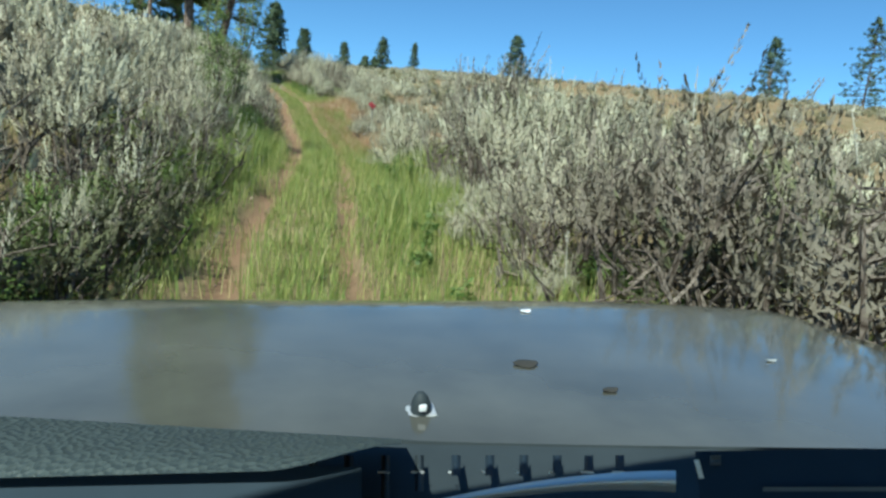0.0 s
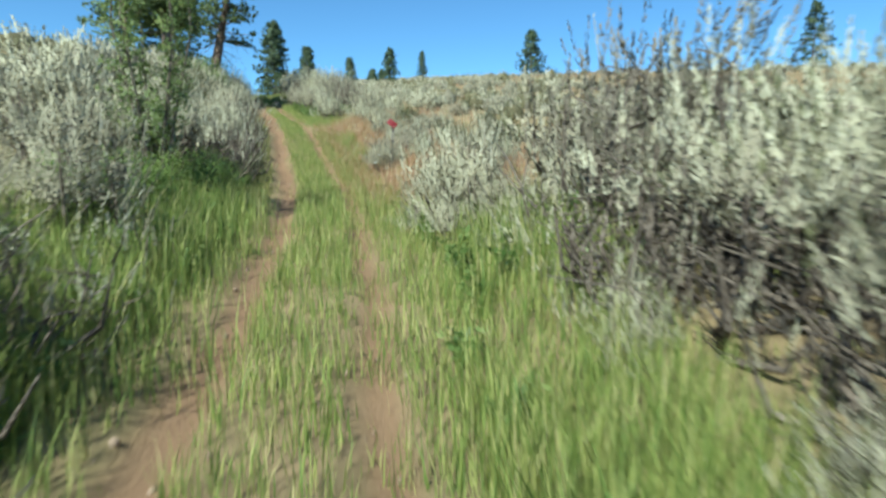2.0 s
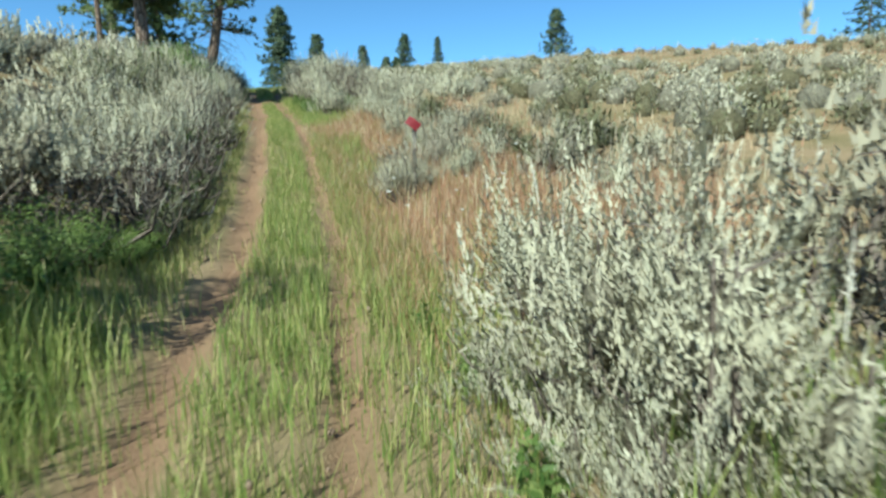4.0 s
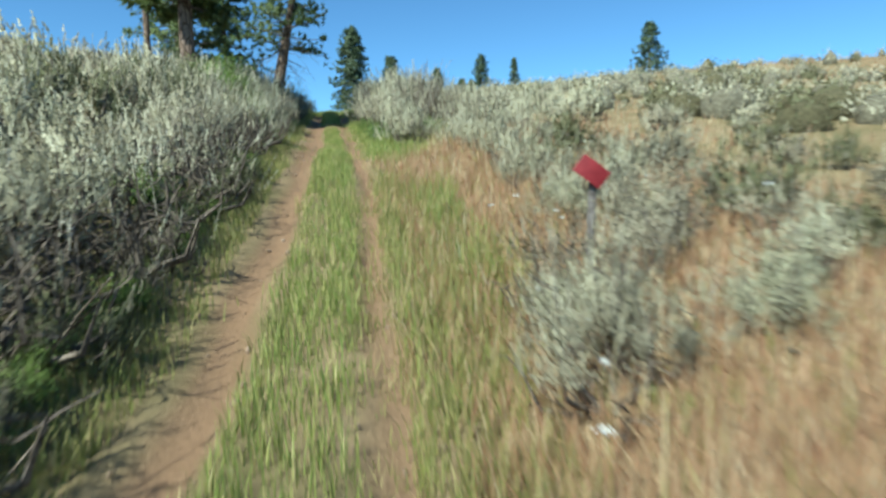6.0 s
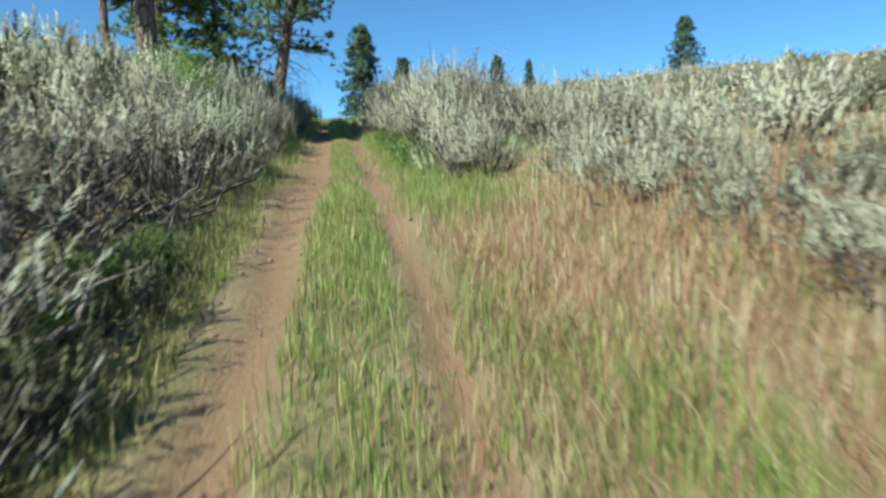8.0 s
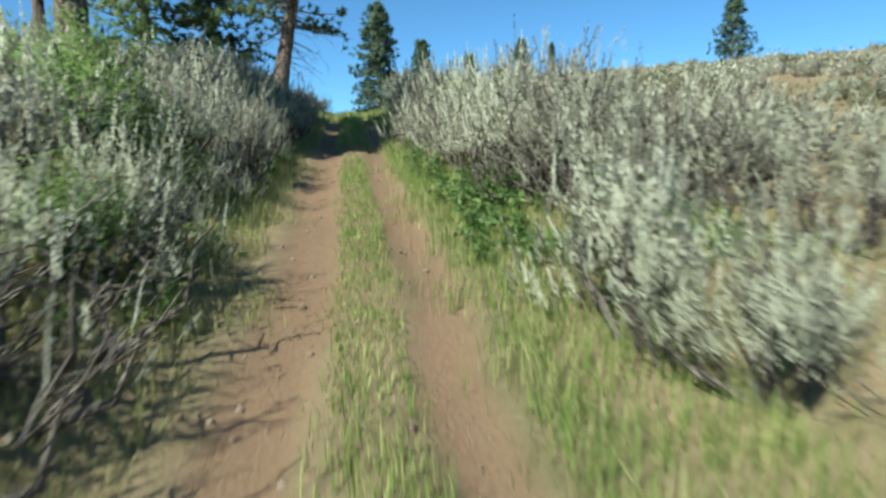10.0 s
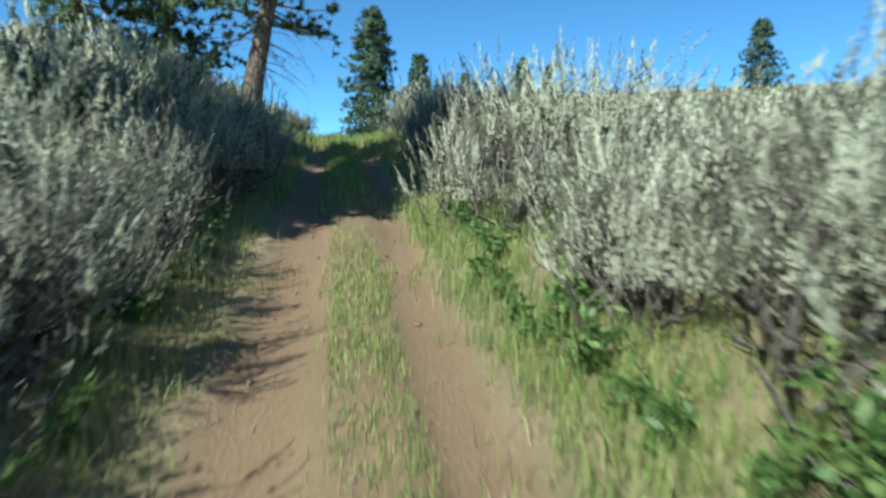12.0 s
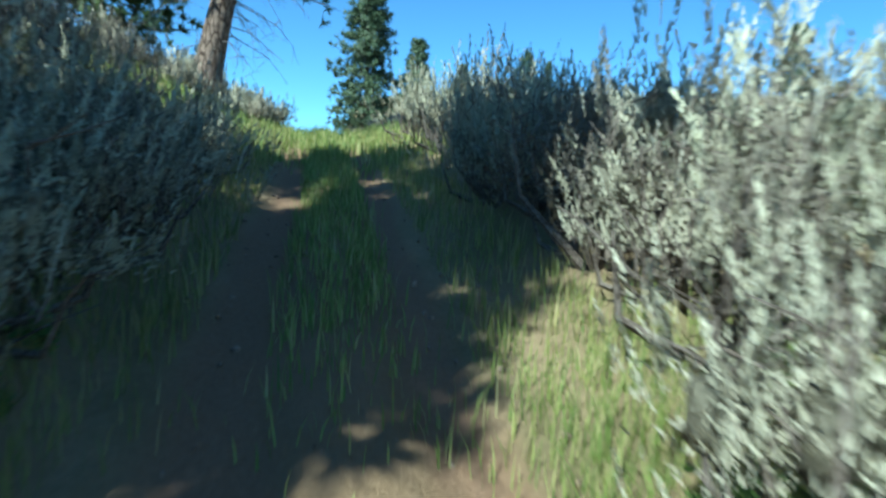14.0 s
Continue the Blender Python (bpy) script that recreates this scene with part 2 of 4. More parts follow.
        v = v * k[:, None] * radii + centre
        v[:, 2] = np.maximum(v[:, 2], -0.05)
        self.add(v, f)
        return v

    def mesh(self, name, mat, smooth=False):
        me = link_mesh(name, np.concatenate(self.v).tolist(), [f for fs in self.f for f in fs], mat, smooth or bool(self.soft))
        if self.soft:
            me.normals_split_custom_set_from_vertices(np.concatenate(self.soft).tolist())
            tone = me.attributes.new("tone", "FLOAT", "POINT")
            tone.data.foreach_set("value", np.concatenate(self.tones).astype(np.float32))
        return me


# ------------------------------------------------------------------ the lie of the land
TRACK_Y = [-60, -24.3, -19.3, -16.3, -12.4, -9.9, -7.2, -5.5, -0.6, 2.9, 6.1, 8.8, 10.1, 19, 24, 31, 120]
TRACK_Z = [-9.4, -4.87, -4.36, -3.98, -3.63, -3.32, -2.98, -2.74, -1.62, -1.09, -0.63, -0.27, -0.04, 1.48, 2.25, 3.0, 15.4]
LINE_Y = [-60, -30, -24, -17, -12, -6, 0, 6, 10, 20, 31, 45, 120]
LINE_X = [-4, -1.4, -1.0, -0.5, 0.2, 0.24, 0.0, -0.36, -0.70, -1.35, -2.25, -3.1, -6]


def smooth_table(y, xs, ys):
    return sum(np.interp(y + o, xs, ys) for o in (-1.6, -0.8, 0, 0.8, 1.6)) / 5


def track_x(y):
    return smooth_table(np.asarray(y, float), LINE_Y, LINE_X)


def step(v):
    v = np.clip(v, 0, 1)
    return v * v * (3 - 2 * v)


def rut_amount(x, y):
    d = x - track_x(y)
    wob = 0.05 * np.sin(y * 0.9) + 0.03 * np.sin(y * 2.3 + 1)
    grow = step(y / 4)
    left = step(1.6 - np.abs(d + 0.50 + wob) / (0.14 + 0.10 * grow))
    right = step(1.6 - np.abs(d - 0.51 + wob) / (0.11 + 0.07 * grow))
    return left, right


def land(x, y):
    """Height of the ground."""
    x, y = np.asarray(x, float), np.asarray(y, float)
    d = x - track_x(y)
    z = smooth_table(y, TRACK_Y, TRACK_Z)
    r = np.maximum(d - 1.0, 0)
    z = z + 0.092 * np.minimum(r, 30) + 0.06 * np.clip(r - 30, 0, 270) + 0.30 * step(r / 1.6)
    l = np.maximum(-d - 1.05, 0)
    z = z + 0.40 * np.minimum(l, 4.5) + 0.12 * np.clip(l - 4.5, 0, 60)
    a, b = rut_amount(x, y)
    near = step(1.5 - np.abs(d) / 2)
    z = z - 0.07 * np.maximum(a, b) * near
    z = z - 0.22 * step((6 - d) / 10) * np.clip(y - 30, 0, 60)
    far = np.hypot(x, y)
    z = z - 0.42 * np.maximum(far - 122, 0) * (1 - np.exp(-np.maximum(far - 122, 0) / 40))
    z = z + 0.035 * np.sin(x * 1.7 + y * 0.6) * np.sin(y * 1.3 - x * 0.4) + 0.25 * step((np.abs(d) - 3) / 6) * np.sin(x * 0.35 + 1) * np.sin(y * 0.27 + x * 0.1)
    return z


def spaced(edge, fine, step_size, growth):
    v = list(np.arange(-fine, fine + 1e-6, step_size))
    s, at = step_size, fine
    out = []
    while at < edge:
        s *= growth
        at += s
        out.append(at)
    return np.array([-o for o in reversed(out)] + v + out)


def build_ground():
    ds = spaced(900, 2.4, 0.1, 1.2)
    ys = spaced(900, 34, 0.28, 1.16)
    Y, D = np.meshgrid(ys, ds, indexing="ij")
    X = D + track_x(Y)
    Z = land(X, Y)
    Z = Z + rng.normal(0, 0.008, Z.shape) * (np.abs(D) < 3)
    n, m = X.shape
    verts = np.stack([X, Y, Z], -1).reshape(-1, 3)
    i = (np.arange(n - 1)[:, None] * m + np.arange(m - 1)).ravel()
    faces = np.stack([i, i + 1, i + m + 1, i + m], 1)
    me = link_mesh("ground", verts.tolist(), faces.tolist(), SOIL, True)
    a, b = rut_amount(X, Y)
    lush = step((-9 - Y) / 4)
    rut = np.maximum(a, b * (1 - 0.12 * lush - 0.15 * step((-2 - Y) / 4) * (1 - lush)))
    bare = step((Y - 1) / 6) * step(1.45 - np.abs(D + 0.05) / 0.68) * 0.7
    dry_patch = step(1 - np.abs(Y + 8) / 5) * step((D - 1.0) / 0.8) * step((6 - D) / 3) * 0.5
    at = me.attributes.new("rut", "FLOAT", "POINT")
    at.data.foreach_set("value", np.clip(np.maximum.reduce([rut, bare, dry_patch]), 0, 1).ravel())
    return tagged(new("ground", me), "sloping hillside of reddish soil with a rutted dirt track", "ground", kind="structure")


ground = build_ground()


# ------------------------------------------------------------------ shrubs
def sagebrush(name, label, leaf_mat, seed, spikes, per, stalks, leaf, wide=1.0, twigs=6, skirt=0.0):
    """One bushy sagebrush, a metre high, with woody stems, brush-like leafy spikes and flower stalks."""
    r = np.random.default_rng(seed)
    root = tagged(new(name), label, "shrub", "sagebrush along the track")
    wood, leaves, flowers = Soup(), Soup(), Soup()
    lobes = [(r.uniform(0, 2 * np.pi), r.uniform(0.12, 0.5) * wide, r.uniform(0.42, 1.0)) for _ in range(8)]
    lobes += [(r.uniform(0, 2 * np.pi), r.uniform(0.4, 0.58) * wide, r.uniform(0.22, 0.42)) for _ in range(3)]
    lobes[0] = (0.0, 0.05, 0.95)
    tips = []
    for a, out, h in lobes:
        top = np.array([np.cos(a) * out, np.sin(a) * out, h * 0.66])
        start = np.array([r.normal(0, 0.04), r.normal(0, 0.04), -0.06])
        bend = start * 0.4 + top * 0.6 + np.array([np.cos(a), np.sin(a), -0.6]) * 0.12
        line = [start, bend * 0.55 + start * 0.45, bend, top]
        wood.tube(line, [0.026, 0.02, 0.013, 0.005], 4)
        for _ in range(twigs + (4 if skirt else 0)):
            s = line[1] + (top - line[1]) * r.uniform(0, 1)
            e = s + np.array([r.uniform(-0.2, 0.2) * wide, r.uniform(-0.2, 0.2) * wide, r.uniform(0.02, 0.2)])
            wood.tube([s, (s + e) / 2 + r.normal(0, 0.02, 3), e], [0.006, 0.0045, 0.0025], 3)
            tips.append(e)
        tips.append(top)
    # twiggy lumps whose dark colour reads as shade through the leaves
    core, fuzz = Soup(), []
    for a, out, h in lobes[:8]:
        c = np.array([np.cos(a) * out * 0.92, np.sin(a) * out * 0.92, h * 0.44])
        if h * 0.3 > skirt:
            fuzz.append(core.lump(c, np.array([0.06 * wide, 0.06 * wide, 0.12 * h]), r, 0.6))
        else:
            fuzz.append(c + np.array([0.08, 0.08, 0.12 * h]) * r.normal(0, 0.7, (30, 3)))
    fuzz = np.concatenate(fuzz)
    for k in range(spikes):
        a, out, h = lobes[k % len(lobes)]
        th, ph = r.uniform(0, 2 * np.pi), np.arccos(r.uniform(-0.55, 1))
        c = np.array([np.cos(a) * out, np.sin(a) * out, h * 0.46])
        rad = r.uniform(0.65, 1.05)
        p = c + rad * np.array([np.cos(th) * np.sin(ph) * 0.22 * wide, np.sin(th) * np.sin(ph) * 0.22 * wide, np.cos(ph) * 0.34 * h])
        p[2] = max(p[2], r.uniform(0.0, 0.06))
        if p[2] < skirt and r.uniform() < 0.9:
            continue
        way = unit(np.array([p[0] * 0.5, p[1] * 0.5, 0.66]) + r.normal(0, 0.14, 3))
        ln = r.uniform(0.10, 0.24) * (1.3 if ph < 0.7 and per > 40 else 1.0)
        u = r.uniform(0, 1, per) ** 0.85
        spin = r.uniform(0, 6.28, per)
        ref = unit(np.cross(way, [0.3, 0.8, 0.1]))
        ref2 = np.cross(way, ref)
        round_ = ref * np.cos(spin)[:, None] + ref2 * np.sin(spin)[:, None]
        base = p + way * (u * ln)[:, None] + round_ * (0.02 * (1 - u) * r.uniform(0.2, 1, per))[:, None]
        swell = unit((p - c) * [1, 1, 0.7]) * 0.6 + unit(p * [1, 1, 0.5]) * 0.3 + [0, 0, 0.35]
        # tone drops low on the plant: older brown growth, and shade painted in
        age_and_shade = min(max((p[2] - 0.08) / 0.42, 0.0), 1.0)
        tone = np.clip((r.beta(2.0, 2.0) * 0.75 + 0.35 * u - 0.05) * (0.25 + 0.75 * age_and_shade), 0, 1)
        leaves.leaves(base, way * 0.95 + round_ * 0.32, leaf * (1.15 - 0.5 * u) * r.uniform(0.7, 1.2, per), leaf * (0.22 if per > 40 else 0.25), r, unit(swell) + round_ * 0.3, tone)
    n = spikes * per // 3
    pick = r.integers(0, len(fuzz), n)
    base = fuzz[pick] + r.normal(0, 0.055, (n, 3))
    base[:, 2] = np.maximum(base[:, 2], 0.01)
    base = base[base[:, 2] > skirt]
    n = len(base)
    # inner leaves darker still, with shade painted into their tone near the ground
    big = leaf * 1.25
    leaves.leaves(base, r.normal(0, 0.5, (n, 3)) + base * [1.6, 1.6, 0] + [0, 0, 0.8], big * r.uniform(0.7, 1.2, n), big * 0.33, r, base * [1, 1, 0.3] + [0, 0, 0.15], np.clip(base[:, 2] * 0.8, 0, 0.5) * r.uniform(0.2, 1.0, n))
    for _ in range(stalks):
        a, out, h = lobes[r.integers(len(lobes))]
        p = np.array([np.cos(a) * out + r.normal(0, 0.1), np.sin(a) * out + r.normal(0, 0.1), h * 0.72])
        way = unit(np.array([p[0] * 0.3, p[1] * 0.3, 1.0]) + r.normal(0, 0.09, 3))
        ln = r.uniform(0.10, 0.24)
        flowers.tube([p, p + way * ln * 0.5, p + way * ln], [0.0025, 0.002, 0.001], 3)
        k = 20
        u = r.uniform(0.2, 0.97, k)
        flowers.leaves(p + way * (u * ln)[:, None], way * 0.9 + r.normal(0, 0.3, (k, 3)), 0.019, 0.006, r)
    tagged(part("wood", wood.mesh("wood", SAGE_WOOD), root), kind="stuff")
    if core.v:
        tagged(part("inner_growth", core.mesh("inner_growth", SAGE_CORE, True), root), kind="stuff")
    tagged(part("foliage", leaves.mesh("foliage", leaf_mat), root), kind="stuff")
    if stalks:
        tagged(part("inflorescence", flowers.mesh("inflorescence", SAGE_STALK), root), kind="stuff")
    return root


def green_shrub(name, label, seed, count=2400, leaf=0.056):
    r = np.random.default_rng(seed)
    root = tagged(new(name), label, "shrub")
    wood, leaves = Soup(), Soup()
    ends = []
    for _ in range(26):
        a, out = r.uniform(0, 2 * np.pi), r.uniform(0.08, 0.5)
        top = np.array([np.cos(a) * out, np.sin(a) * out, r.uniform(0.45, 0.95)])
        mid = top * [0.45, 0.45, 0.6]
        wood.tube([[0, 0, -0.05], mid, top], [0.014, 0.009, 0.003], 4)
        for u in r.uniform(0.1, 1.0, 9):
            ends.append((mid * (1 - u) + top * u) + r.normal(0, 0.09, 3))
    # dark green lumps put inside so the hollows look shaded
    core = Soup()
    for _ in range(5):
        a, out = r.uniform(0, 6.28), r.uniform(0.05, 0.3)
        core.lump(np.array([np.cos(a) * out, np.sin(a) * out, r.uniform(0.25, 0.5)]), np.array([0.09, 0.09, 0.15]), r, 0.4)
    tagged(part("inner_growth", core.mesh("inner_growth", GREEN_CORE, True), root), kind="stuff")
    p = np.array(ends)[r.integers(0, len(ends), count)] + r.normal(0, 0.06, (count, 3))
    p[:, 2] = np.maximum(p[:, 2], 0.03)
    leaves.leaves(p, r.normal(0, 1, (count, 3)) + p * [1.2, 1.2, 0.3], leaf * r.uniform(0.5, 1.0, count), leaf * 0.36, r, (p - [0, 0, 0.4]) + [0, 0, 0.15])
    tagged(part("wood", wood.mesh("wood", SAGE_WOOD), root), kind="stuff")
    tagged(part("foliage", leaves.mesh("foliage", GREEN_LEAF), root), kind="stuff")
    return root


def sapling(name, label, x, y, height, seed):
    """A slender young leafy tree with several thin stems."""
    r = np.random.default_rng(seed)
    root = tagged(new(name), label, "tree")
    root.location = (x, y, float(land(x, y)) - 0.04)
    wood, leaves = Soup(), Soup()
    for k in range(6):
        a, out = k * 1.05 + r.uniform(-0.3, 0.3), r.uniform(0.08, 0.2) * height
        top = np.array([np.cos(a) * out, np.sin(a) * out, height * r.uniform(0.75, 1.0)])
        bow = np.array([np.cos(a), np.sin(a), 0]) * 0.06 * height
        line = np.array([[np.cos(a) * 0.05, np.sin(a) * 0.05, -0.05], top * 0.35 + bow * 0.5, top * 0.7 + bow, top])
        wood.tube(line, [0.024, 0.018, 0.012, 0.004], 6)
        for u in np.linspace(0.22, 1.0, 17):
            s = np.array([np.interp(u, [0, 0.35, 0.7, 1.0], line[:, i]) for i in range(3)])
            b = r.uniform(0, 6.28)
            e = s + np.array([np.cos(b), np.sin(b), r.uniform(0.2, 0.9)]) * r.uniform(0.12, 0.4) * (1.25 - 0.75 * u)
            wood.tube([s, (s + e) / 2 + r.normal(0, 0.015, 3), e], [0.006, 0.004, 0.002], 3)
            n = 64
            at = s + (e - s) * r.uniform(0.15, 1.1, (n, 1)) + r.normal(0, 0.045, (n, 3))
            leaves.leaves(at, r.normal(0, 0.8, (n, 3)) + unit(e - s) * 0.7, r.uniform(0.035, 0.065, n), 0.022, r, (at - [0, 0, height * 0.4]) * [1, 1, 0.4] + [0, 0, 0.25])
    tagged(part("wood", wood.mesh("wood", SAGE_WOOD), root), kind="stuff")
    tagged(part("foliage", leaves.mesh("foliage", SAPLING_LEAF), root), kind="stuff")
    return root


def weed(name, label, seed):
    """A knee-high broad-leaved weed."""
    r = np.random.default_rng(seed)
    root = tagged(new(name), label, "weed", "leafy weeds at the verge")
    stem, leaf = Soup(), Soup()
    for _ in range(9):
        a, out = r.uniform(0, 6.28), r.uniform(0.1, 0.42)
        top = np.array([np.cos(a) * out, np.sin(a) * out, r.uniform(0.5, 1.0)])
        stem.tube([[0, 0, -0.03], top * [0.5, 0.5, 0.65], top], [0.012, 0.009, 0.004], 4)
        k = 16
        u = r.uniform(0.15, 1, k)[:, None]
        leaf.leaves(top * u * [1, 1, 1] + r.normal(0, 0.03, (k, 3)), r.normal(0, 1, (k, 3)) * [1, 1, 0.5] + [0, 0, 0.25], r.uniform(0.12, 0.24, k), r.uniform(0.06, 0.1, k), r)
    tagged(part("wood", stem.mesh("wood", WEED_LEAF), root), kind="stuff")
    tagged(part("leaves", leaf.mesh("leaves", WEED_LEAF), root), kind="stuff")
    return root


def yarrow(name, label, seed):
    """A thin stalk with a flat white flower head."""
    r = np.random.default_rng(seed)
    root = tagged(new(name), label, "flower", "white flowers in the dry grass")
    stem, head = Soup(), Soup()
    for _ in range(1):
        top = np.array([r.normal(0, 0.1), r.normal(0, 0.1), r.uniform(0.75, 1.0)])
        stem.tube([[0, 0, -0.03], top * 0.5 + [0.01, 0, 0], top], [0.008, 0.007, 0.005], 4)
        k = 26
        p = top + np.concatenate([r.normal(0, 0.03, (k, 2)), r.normal(0, 0.008, (k, 1))], 1)
        head.leaves(p, r.normal(0, 1, (k, 3)) * [1, 1, 0.2], 0.035, 0.03, r)
    part("stem", stem.mesh("stem", GRASS_OLIVE), root)
    part("flower_head", head.mesh("flower_head", PETAL), root, "flat white flower head")
    return root


def place(proto, x, y, height, spread=1.0, turn=0.0, sink=0.03, tilt=0.0):
    """Puts a copy of a plant on the ground; the height is its full height in metres."""
    m = Matrix.LocRotScale((x, y, float(land(x, y)) - sink), Euler((tilt, tilt * 0.4, turn)), None)
    ob = copy_thing(proto, m)
    ob.scale = (height * spread, height * spread, height)
    return ob


class Belt:
    """Shrubs too far from the track to tell apart, gathered by material and joined."""

    def __init__(self):
        self.sets = {}

    def add(self, proto, x, y, height, spread, turn):
        c, q = math.cos(turn), math.sin(turn)
        spin = np.array([[c, -q, 0], [q, c, 0], [0, 0, 1]])
        at = np.array([x, y, float(land(x, y)) - 0.05])
        for o in proto.children:
            me = o.data
            n = len(me.vertices)
            v = np.empty(n * 3, np.float32)
            me.vertices.foreach_get("co", v)
            bag = self.sets.setdefault((o.name.split(".")[0], me.materials[0].name), [Soup(), me.materials[0]])
            if o.name not in self.sets:
                f = [tuple(p.vertices) for p in me.polygons]
                d = np.empty(n * 3, np.float32)
                tone = np.zeros(n, np.float32)
                if "tone" in me.attributes:
                    me.attributes["tone"].data.foreach_get("value", tone)
                    corner = np.empty(len(me.loops) * 3, np.float32)
                    me.corner_normals.foreach_get("vector", corner)
                    where = np.empty(len(me.loops), np.int32)
                    me.loops.foreach_get("vertex_index", where)
                    d = d.reshape(-1, 3)
                    d[where] = corner.reshape(-1, 3)
                self.sets[o.name] = (f, d, tone)
            f, d, tone = self.sets[o.name]
            bag[0].add(v.reshape(-1, 3) * [height * spread, height * spread, height] @ spin.T + at, f)
            if o.name.startswith("foliage"):
                bag[0].soft.append(d @ spin.T)
                bag[0].tones.append(tone)

    def finish(self, label):
        for k, bag in self.sets.items():
            if isinstance(bag, list):
                tagged(new("sagebrush_belt", bag[0].mesh("sagebrush_belt", bag[1], True)), label, "shrub", kind="stuff")


def discard(proto):
    for o in (*proto.children_recursive, proto):
        bpy.data.objects.remove(o)


S_LABEL = "silvery sagebrush with pale upright leafy spikes"
G_LABEL = "grey-green sagebrush with dry brown twigs inside"
SILVER = [sagebrush("sagebrush", S_LABEL, SAGE_SILVER, s, 210, 46, 5, 0.0245, 1.0, 2, q) for s, q in ((11, 0.0), (12, 0.3), (13, 0.22), (16, 0.1))]
GREY = [sagebrush("sagebrush", G_LABEL, SAGE_GREY, s, 200, 46, 4, 0.0245, 1.05, 2, q) for s, q in ((21, 0.36), (22, 0.3), (23, 0.0), (26, 0.2))]
MIDDLE = [sagebrush("sagebrush", S_LABEL, SAGE_SILVER, s, 120, 22, 2, 0.040, 1.0, 0, q) for s, q in ((17, 0.3), (18, 0.0), (19, 0.2))] + [sagebrush("sagebrush", G_LABEL, SAGE_GREY, s, 120, 22, 2, 0.040, 1.0, 0, q) for s, q in ((27, 0.35), (28, 0.25), (29, 0.0))]
BROWN = [sagebrush("sagebrush", "brownish half-bare sagebrush with many dry twigs", SAGE_BROWN, s, 170, 40, 3, 0.0245, 1.05, 5, q) for s, q in ((53, 0.4), (54, 0.3))]
OVERHANG = [sagebrush("sagebrush", "silvery sagebrush on bare dark stems overhanging the track's edge", m, s, 200, 42, 3, 0.0245, 1.05, 4, 0.5) for m, s in ((SAGE_SILVER, 55), (SAGE_GREY, 56), (SAGE_SILVER, 57))]
OLIVE = [sagebrush("sagebrush", "olive-green brush with dull brown twigs", SAGE_OLIVE, s, 120, 26, 0, 0.044, 1.0, 0) for s in (51, 52)]
SILVER_FAR = [sagebrush("sagebrush", S_LABEL, SAGE_SILVER, s, 90, 17, 2, 0.062, 1.0, 0) for s in (14, 15)]
GREY_FAR = [sagebrush("sagebrush", G_LABEL, SAGE_GREY, s, 90, 17, 2, 0.061, 1.05, 0) for s in (24, 25)]
GREEN = [green_shrub("leafy_shrub", "dense green leafy shrub beside the track", s) for s in (31, 32)]
WEED = [weed("leafy_weed", "bright green broad-leaved weed at the track's verge", s) for s in (35, 36)]
YARROW = [yarrow("yarrow", "white yarrow flowers standing in the grass", s) for s in (38, 39)]


def row(side, y0, y1, d0, d1, h0, h1, gap, kinds, seed, spread=(0.85, 1.1), belt=None):
    """Plants in a belt beside the track, side -1 left or 1 right, d0 to d1 metres from its middle line."""
    r = np.random.default_rng(seed)
    y = y0
    while y < y1:
        d = r.uniform(d0, d1)
        yy = y + r.uniform(-0.3, 0.3) * gap
        x = float(track_x(yy)) + side * d
        pick = kinds[r.integers(len(kinds))], x, yy, r.uniform(h0, h1), r.uniform(*spread), r.uniform(0, 6.28)
        if belt:
            belt.add(*pick)
        else:
            place(*pick, 0.05, r.normal(0, 0.05))
        y += gap * r.uniform(0.8, 1.2)


MIX = SILVER + GREY
LOW = [SILVER[0], SILVER[3], GREY[2]]
BACK = Belt()
FAR = SILVER_FAR + GREY_FAR
# right of the track: a thicket, then the dry opening, then a taller thicket
row(1, -22.8, -20.4, 2.15, 2.5, 1.2, 1.7, 0.7, BROWN, 41)
row(1, -20.4, -19.6, 2.05, 2.4, 1.0, 1.6, 0.6, GREY[:2], 91)
row(1, -22.6, -20.6, 1.9, 2.3, 0.25, 0.4, 0.35, GREEN, 92, (1.1, 1.5))
row(1, -20.6, -18.6, 1.75, 2.0, 0.35, 0.6, 0.5, LOW, 86, (1.0, 1.3))
row(1, -17.0, -12.2, 1.75, 2.05, 0.35, 0.65, 0.6, LOW, 87, (1.0, 1.3))
row(1, -18.9, -14.2, 2.15, 2.5, 1.0, 1.7, 0.95, GREY[:2] + SILVER[:1] + OVERHANG, 80)
row(1, -13.5, -11.9, 1.65, 2.0, 1.0, 1.5, 0.65, SILVER, 78)
row(1, -22.5, -12.0, 2.9, 3.6, 1.1, 1.95, 0.7, MIDDLE + OLIVE[:1] + BROWN[:1], 42)
row(1, -23.0, -11.6, 4.0, 5.4, 1.1, 1.6, 1.1, FAR, 43, belt=BACK)
row(1, -8.2, 1.5, 3.0, 3.9, 0.5, 0.95, 0.55, MIDDLE + OLIVE, 44)
row(1, -9.6, 1.0, 4.6, 6.0, 0.4, 0.8, 0.8, FAR + OLIVE, 52, belt=BACK)
row(1, -6.0, 1.8, 2.25, 2.75, 0.5, 0.85, 0.42, MIDDLE + SILVER[:1], 45)
row(1, 5.0, 7.0, 2.1, 2.7, 1.1, 1.45, 0.5, GREY[:2] + BROWN, 46)
row(1, 4.4, 7.4, 2.8, 3.5, 0.9, 1.3, 0.6, MIDDLE, 59)
row(1, 1.5, 8.0, 3.1, 4.2, 0.9, 1.15, 0.8, MIDDLE, 53)
